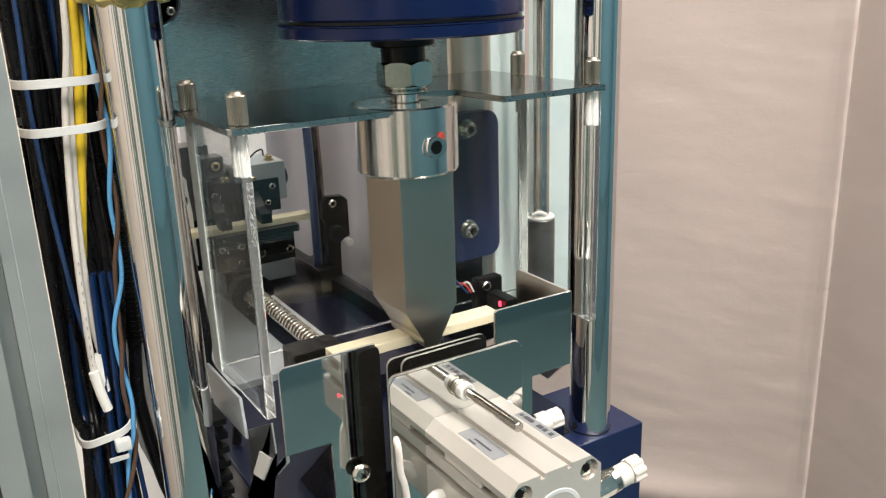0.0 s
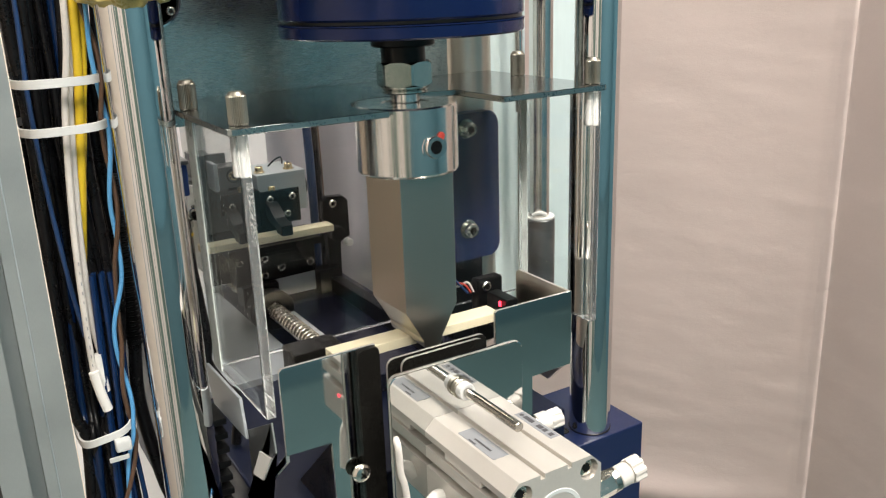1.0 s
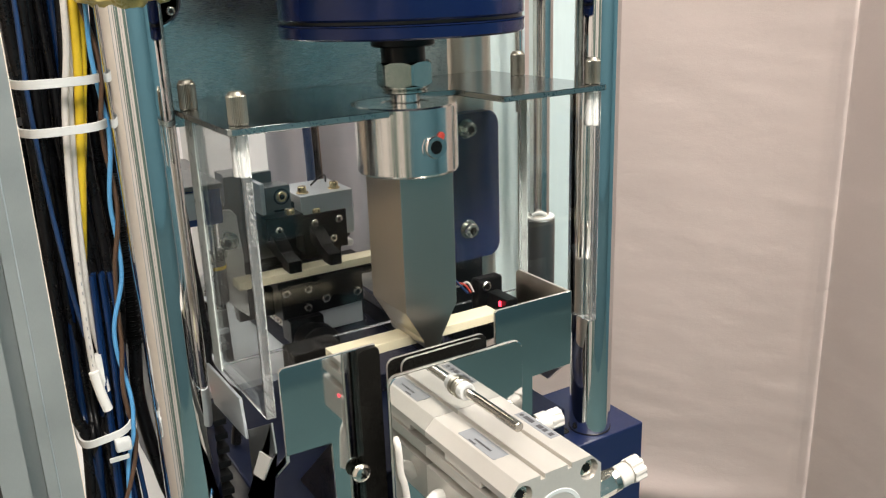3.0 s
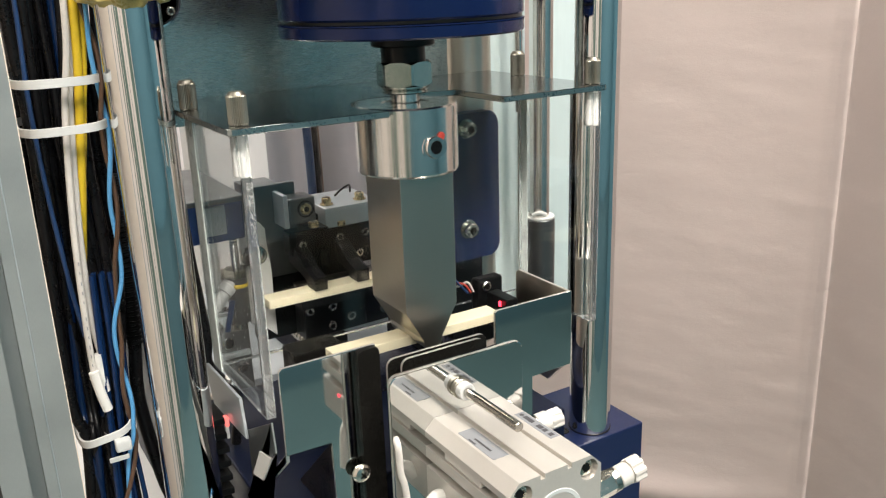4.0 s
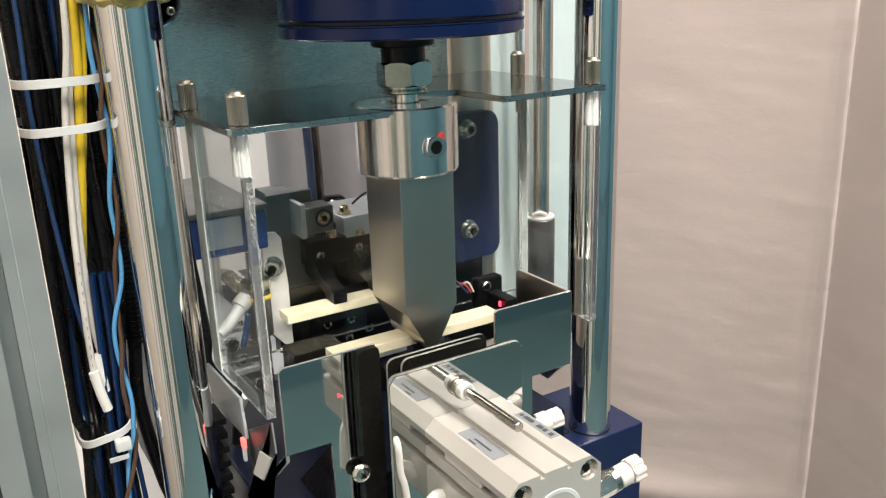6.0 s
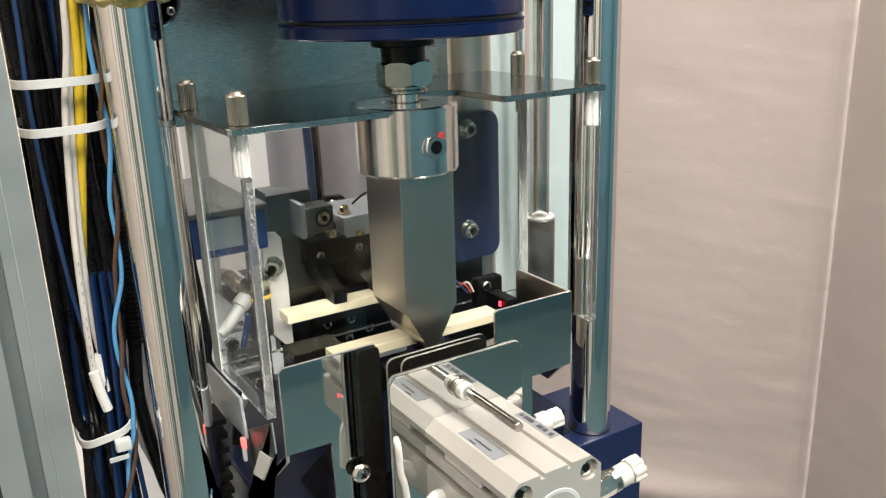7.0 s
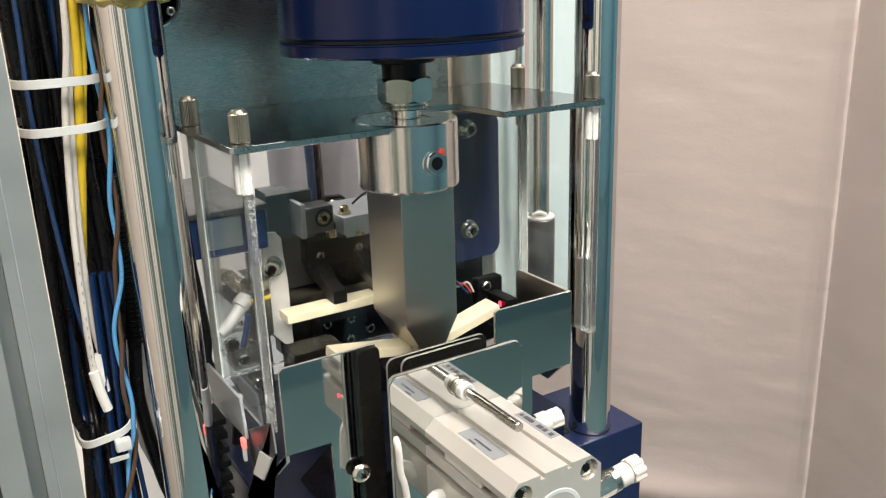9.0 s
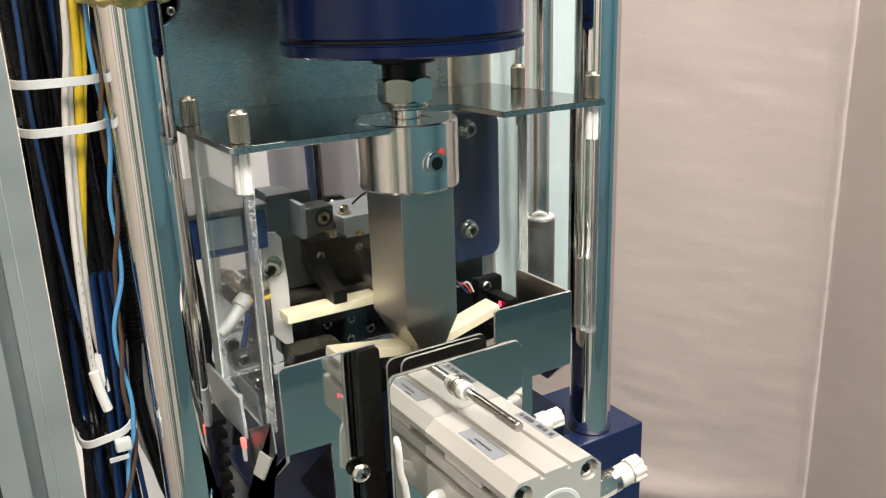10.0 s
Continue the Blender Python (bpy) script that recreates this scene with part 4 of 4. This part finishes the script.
    part("cable", sweep(B(), [(-86, 104, -46), (-86, 98, -52), (-86, 85, -52), (-86, 61, -42), (-86, 38, -28), (-85, 28, -17)], 2.2, 12), WHITE_CABLE, t)
    part("red_lamp", box(B(), -98.4, -96.4, -3, 1, -29, -24, 0.4), RED_LENS, t, "small lit red lamp")
    part("lamp_foot", box(B(), -98.2, -96.6, -2.4, 0.6, -36, -29, 0.4), NYLON, t, "milky lamp base")
    return t


def carried_bar():
    t = thing("test_bar", (0, 62, 7), "whole cream plastic test bar held in the gripper", "test bar", "cream test bars")
    part("bar", bar_mesh(-49.8, 49.4, 55.4, 68.2, 4.3, 9.5), CREAM, t)
    return t


def slide_base():
    t = thing("lead_screw", (-5, 170, -45), "bright threaded lead screw beside the slide", "lead screw")
    part("core", rod(B(), (-5, 70, -45), (0, 1, 0), 4.2, 240, 0.4), KNURL, t)
    part("thread", sweep(B(), [(-5 + 5.2 * math.cos(2 * math.pi * i / 8), 74 + i * 0.62, -45 + 5.2 * math.sin(2 * math.pi * i / 8)) for i in range(8 * 46)], 1.1, 6, 1), BOLT, t)
    t = thing("slide_rail", (36, 190, -50), "black linear rail on the blue deck", "rail")
    part("rail", box(B(), 51, 60, 72, 322, -50, -38, 0.8), BLACK, t)
    part("stop", box(B(), 42, 60, 226, 240, -50, -31, 1), BLACK, t, "black end stop")
    t = thing("valve_stand", (44, 236, -50), "black valve bracket behind the slide", "valve")
    part("stand", prism(B(), [(54, -50), (64, -50), (64, -12), (73, -9), (73, 20), (69, 24), (56, 25), (52, 21), (51, 8), (54, 4)], Matrix.Translation((0, 240, 0)) @ FACE_Y, 7, 0.6), BLACK, t)
    part("valve", rod(B(), (60, 234, -4), (0, -1, 0), 6, 8, 0.8), BLACK, t)
    part("plug", rod(B(), (70, 234, -13), (0, -1, 0), 3.2, 7, 0.8), WHITE, t)
    cap_screw("screw", t, (60, 234, 19), (0, -1, 0), 3.2, 2)
    t = thing("dark_bracket", (-24, 20, -40), "dark angled bracket beside the bar", "bracket")
    part("block", box(B(), -58, -30, 26, 44, -40, -2, 0.7), BLACK_METAL, t)
    t = thing("side_plate", (-97, 20, -60), "pale sheet metal side plate", "metal plate")
    part("sheet", prism(B(), [(61, -7), (3, -5), (-1, -25), (50, -28)], Matrix(((0, 0, 1, -96), (1, 0, 0, 0), (0, 1, 0, 0), (0, 0, 0, 1))), 1.5, 0.3), SILVER, t)
    t = thing("stay_plate", (-94, 0, -60), "dull steel stay plate behind the gate", "metal plate")
    part("sheet", prism(B(), [(2, -22), (-34, -2), (-36, -16), (14, -64), (14, -120), (4, -120)], Matrix(((0, 0, 1, -94.0), (1, 0, 0, 0), (0, 1, 0, 0), (0, 0, 0, 1))), 1.2, 0.25), [GUNMETAL, EDGE], t)
    part("pad", prism(B(), [(-17, -24), (-33, -20), (-18, -39), (-3, -43)], Matrix(((0, 0, 1, -95.2), (1, 0, 0, 0), (0, 1, 0, 0), (0, 0, 0, 1))), 1.0, 0.2), WHITE, t, "white plastic pad")
    t = thing("cable_chain", (-104, 20, -120), "black plastic cable chain beside the bed", "cable chain")
    for i in range(15):
        z = -26 - 8 * i
        part("link", box(B(), -121, -97.5, 24, 44, z - 1.7, z + 1.7, 0.5), BLACK, t)
        part("link_side", box(B(), -121.5, -118.5, 22, 46, z - 3.6, z + 3.6, 0.5), BLACK, t)
    t = thing("ribbed_tube", (-128, 62, 30), "black ribbed conduit beside the cables", "conduit")
    prof = [(0, 0)]
    for i in range(34):
        prof += [(3.0, 2.6 * i), (4.1, 2.6 * i + 0.5), (4.1, 2.6 * i + 1.5), (3.0, 2.6 * i + 2.0)]
    part("tube", lathe(B(), prof + [(0, 2.6 * 34)], (-131, 64, -190), (0.012, 0, 1), 20), BLACK, t)
    part("tube", lathe(B(), prof + [(0, 2.6 * 34)], (-128, 64, 10), (0.012, 0, 1), 20), BLACK, t)
    part("lead", sweep(B(), [(-128, 64, 14), (-131, 60, -20), (-127, 52, -60), (-120, 46, -100), (-118, 46, -190)], 3.4, 14), RUBBER, t)
    t = thing("blue_tube", (-104, 10, -120), "bundle of blue air tubes by the chain", "air tube")
    for i in range(3):
        part("tube", sweep(B(), [(-96 - 3 * i, -2, -62 - 2 * i), (-100 - 3 * i, -8, -72), (-104, -4 + 3 * i, -90), (-108, 6 + 4 * i, -140)], 1.8, 10), (SKY, WHITE_CABLE, RUBBER)[i], t)
    # hanging cables behind the press
    for i, (x, y, r, m) in enumerate(((50, 250, 3.4, BLUE_CABLE), (57, 256, 4.0, RUBBER), (62, 262, 3.0, BROWN))):
        alone("hanging_cable", sweep(B(), [(x - 3, y, 420), (x - 1, y, 220), (x, y + 1, 120), (x + 1, y, 40), (x + 1, y, -50)], r, 12), m, "dark cable hanging behind the slide", "cable", "hanging cables")
    t = thing("rear_profile", (-10, 300, -62), "pale aluminium upright behind the slide", "frame profile", "uprights")
    part("bar", box(B(), -28, -10, 300, 318, -62, 420, 1.0), ALU, t)


# ---- frame profile and cables ----
def profile_post():
    t = thing("frame_profile", (-187, 20, -950), "slotted aluminium frame profile", "frame profile")
    x0, x1, y0, y1, s, d = -200.0, -169.5, 0.0, 41.0, 3.0, 9.0
    cx, cy = -186.3, (y0 + y1) / 2
    sect = [(x0, y0), (cx - s, y0), (cx - s, y0 + d), (cx + s, y0 + d), (cx + s, y0), (x1, y0), (x1, y1), (x0, y1)]
    part("profile", prism(B(), sect, Matrix.Translation((0, 0, -950)), 1370, 0.6), PROFILE, t)
    # Unseen strip, added to give the left post its cream reflection.
    part("side_reflector", box(B(), x1 - 0.3, x1 + 0.6, y0 + 2, y1 + 22, -190, 420, 0.2), CREAM_REFLECTOR, t, "pale cream cover strip")
    part("slot_cover", box(B(), -178.9, -178.3, y0 - 0.3, y0 + 0.5, -190, 420, 0.2), SILVER, t)


def cables():
    rnd = random.Random(4)
    for i in range(34):
        u = (i % 17 + 0.5) / 17
        y = (52 if i < 17 else 74) + rnd.uniform(-7, 9)
        j = lambda k: rnd.uniform(-k, k)
        w = 34 if i < 17 else 44
        x_top, x_mid, x_low = -161 + w * u + j(2), -162 + (w - 4) * u + j(2), -163 + (25 if i < 17 else 28) * u + j(2)
        pts = [(x_top, y + j(3), 420), (x_top + j(2), y + j(3), 200), (x_mid + j(2.5), y + j(3), 120), (x_mid + j(2.5), y, 50), (x_low, y - 3, -6), (-161 + 16 * u + j(1.5), 46 + j(6), -24), (-162 + 18 * u + j(2), 46 + j(4), -60), (-163 + 20 * u + j(3), 46 + j(6), -120), (-163 + 20 * u, 46, -190)]
        alone("cable", sweep(B(), pts, rnd.uniform(1.7, 2.9), 12), NAVY_CABLE if i in (2, 9, 13, 20) else RUBBER, "navy machine cable in the tied bundle" if i in (2, 9, 13, 20) else "black machine cable in the tied bundle", "cable", "bundled cables")

    def c(name, pts, y, r, m, label):
        return alone(name, sweep(B(), [(x, y + (k % 2) * 1.0, z) for k, (x, z) in enumerate(pts)], r, 14), m, label, "cable", "bundled cables")
    c("cable", [(-139, 300), (-141.3, 178.7), (-147.7, 133.2), (-151.9, 84.3), (-153.6, 42.1), (-153.7, 14)], 30, 1.45, WHITE_CABLE, "white cable with a row of small print")
    printed = bpy.data.objects[[o.name for o in scene.objects if o.get("label") == "white cable with a row of small print"][0]]
    for k in range(11):
        z = 68 - 4.6 * k - (3 if k > 4 else 0)
        part("print_bar", box(B(), -152.6 - 0.028 * (68 - z) - 0.2, -152.6 - 0.028 * (68 - z) + 0.2, 28.2, 29.0, z - (1.5, 1.0, 1.7)[k % 3], z, 0), GREY_INK, printed)
    c("cable", [(-157, 300), (-159.0, 178), (-160.3, 140), (-159.3, 100), (-157, 60), (-154, 30)], 36, 1.0, BLUE_CABLE, "thin blue cable beside the frame profile")
    c("cable", [(-137, 300), (-139.5, 178), (-145, 133), (-149, 84), (-150.5, 42), (-149, 20)], 34, 1.5, WHITE_CABLE, "white cable beside the yellow one")
    alone("cable", sweep(B(), [(-134, 32, 300), (-137.6, 32, 178.6), (-142.8, 34, 120.7), (-148.0, 42, 70.8), (-149.0, 58, 44), (-150, 66, -20), (-152, 60, -190)], 1.9, 14), YELLOW, "yellow sheathed cable in the tied bundle", "cable", "bundled cables")
    alone("cable", sweep(B(), [(-131.5, 33, 300), (-134.6, 33, 178.6), (-139.8, 35, 130), (-144.6, 40, 96), (-148.6, 58, 60), (-150, 68, -20), (-150, 62, -190)], 1.2, 14), YELLOW, "thin yellow cable beside a thicker one", "cable", "bundled cables")
    alone("cable", sweep(B(), [(-98, 66, 140), (-96.5, 62, 60), (-95, 60, 32), (-93.2, 60, 5), (-94.5, 58, -8), (-88, 56, -22), (-81, 58, -34), (-84, 60, -60)], 2.9, 14), RUBBER, "thick black cable hanging behind the guide post", "cable", "hanging cables")
    axis = [(-131, 300), (-134.6, 178), (-132.6, 150), (-133.4, 117), (-134.8, 81), (-137.4, 55), (-141.0, 38), (-142.0, 15), (-141.0, -6), (-141, -22), (-150, -60), (-152, -190)]

    def along(z):
        for (xa, za), (xb, zb) in zip(axis, axis[1:]):
            if zb <= z <= za:
                return xa + (xb - xa) * (za - z) / (za - zb)
        return axis[-1][0]
    for turn, m, label in ((0, SKY, "light blue twisted wire in the bundle"), (math.pi, BROWN, "brown twisted wire in the bundle")):
        pts = []
        for k in range(60):
            z = 290 - 8 * k
            w = 2 * math.pi * z / 62 + turn
            pts.append((along(z) + 1.4 * math.cos(w), 28 + 1.4 * math.sin(w), z))
        alone("cable", sweep(B(), pts, 1.05, 10, 4), m, label, "cable", "bundled cables")
    for k in range(7):
        c("cable", [(-148 + k * 1.3, 60), (-149 + k * 1.6, 26), (-150 + k * 1.6, 0), (-150.5 + k * 1.5, -20), (-153 + k * 2.3, -80), (-153 + k * 2.3, -190)], 31 + 3 * (k % 3), 1.2, (NAVY_CABLE, RUBBER)[k % 3 == 2], "thin navy cable below the white sleeve")
    t = thing("sleeve", (-152, 28, 8), "white marking sleeves on a cable end", "cable sleeve")
    part("tube", sweep(B(), [(-154, 29, 15), (-152.6, 28.8, 5), (-150.6, 28.5, -5)], 2.3, 16), WHITE, t)
    part("tube", sweep(B(), [(-151, 32, 22), (-150.4, 32, 12), (-149.6, 32, 3)], 2.0, 16), WHITE, t)

    def tie(x0, x1, z, y0, y1, tilt, head):
        t = thing("cable_tie", ((x0 + x1) / 2, y0, z), "milky white nylon tie round the cables", "cable tie", "cable ties")
        bm = B()
        n = 40
        ring = []
        for i in range(n):
            a = 2 * math.pi * i / n
            cxx, cyy = (x0 + x1) / 2, (y0 + y1) / 2
            ca, sa = math.cos(a), math.sin(a)
            px = cxx + (x1 - x0) / 2 * math.copysign(abs(ca) ** 0.6, ca)
            py = cyy + (y1 - y0) / 2 * math.copysign(abs(sa) ** 0.6, sa)
            zz = z + tilt * ca
            nrm = Vector((ca, sa, 0))
            ring.append([bm.verts.new(Vector((px, py, zz)) + nrm * o + Vector((0, 0, h))) for o, h in ((0, -1.9), (0.9, -1.7), (0.9, 1.7), (0, 1.9))])
        for i in range(n):
            p, q = ring[i], ring[(i + 1) % n]
            for k in range(4):
                bm.faces.new((p[k], p[(k + 1) % 4], q[(k + 1) % 4], q[k]))
        part("strap", bm, NYLON, t)
        if head:
            part("head", box(B(), head[0] - 3.6, head[0] + 3.6, y0 - 5, y0 - 0.4, head[1] - 3, head[1] + 3, 1.0), NYLON, t)
            part("tail", box(B(), head[0] - 7, head[0] + 2, y0 - 3, y0 - 1.8, head[1] - 8, head[1] - 5.6, 0.4), NYLON, t)
    tie(-166, -131, 146.6, 20, 72, 0.3, None)
    tie(-166, -131, 127.0, 20, 72, 0.6, None)
    tie(-164, -140.5, -17.0, 24, 58, 3.0, (-147.5, -21))


room()
rear_sheet()
curtain()
machine_frame()
HEAD = press_head()
GUARD = guard()
gates()
air_cylinder()
LEFT_BAR = half_bar(-47.5, 2.3, "cream plastic test bar half under the wedge")
RIGHT_BAR = half_bar(2.3, 52, "cream plastic test bar half beside the sensor")
sensor_head()
SLIDE = slide()
NEXT_BAR = carried_bar()
slide_base()
profile_post()
cables()


def motions():
    # the slide runs forward at about 39 mm/s and stops before five seconds
    run = [(0.0, 188), (1.0, 146.8), (2.0, 105.6), (3.0, 65.1), (4.0, 26.2), (4.3, 15.0), (4.6, 5.6), (4.85, 0.8), (5.1, 0), (10.0, 0)]
    walk(SLIDE, [(t, pose(0, 0.090 + d * U, -0.050)) for t, d in run])
    walk(NEXT_BAR, [(t, pose(0, 0.062 + 1.05 * d * U, 0.007)) for t, d in run])
    # the head with its guard comes down and the bar breaks under the wedge
    press = [(0.0, 0), (7.05, 0), (7.2, 0.1), (7.35, 0.45), (7.5, 0.85), (7.65, 1), (10.0, 1)]
    drop = 7.6
    walk(HEAD, [(t, pose(0, 0, -drop * U * f)) for t, f in press])
    walk(GUARD, [(t, pose(0, 0, 0.060 - drop * U * f)) for t, f in press])
    mid_l, mid_r = (-47.5 + 2.3) / 2, (2.3 + 52) / 2
    walk(LEFT_BAR, [(t, pose(mid_l * U, 0.0035, (3.4 - 2.6 * f) * U, 0, 9 * f, 0)) for t, f in press])
    walk(RIGHT_BAR, [(t, pose((mid_r + 1.0 * f) * U, 0.0035, (3.4 - 2.0 * f) * U, 0, -15 * f, 0)) for t, f in press])


motions()
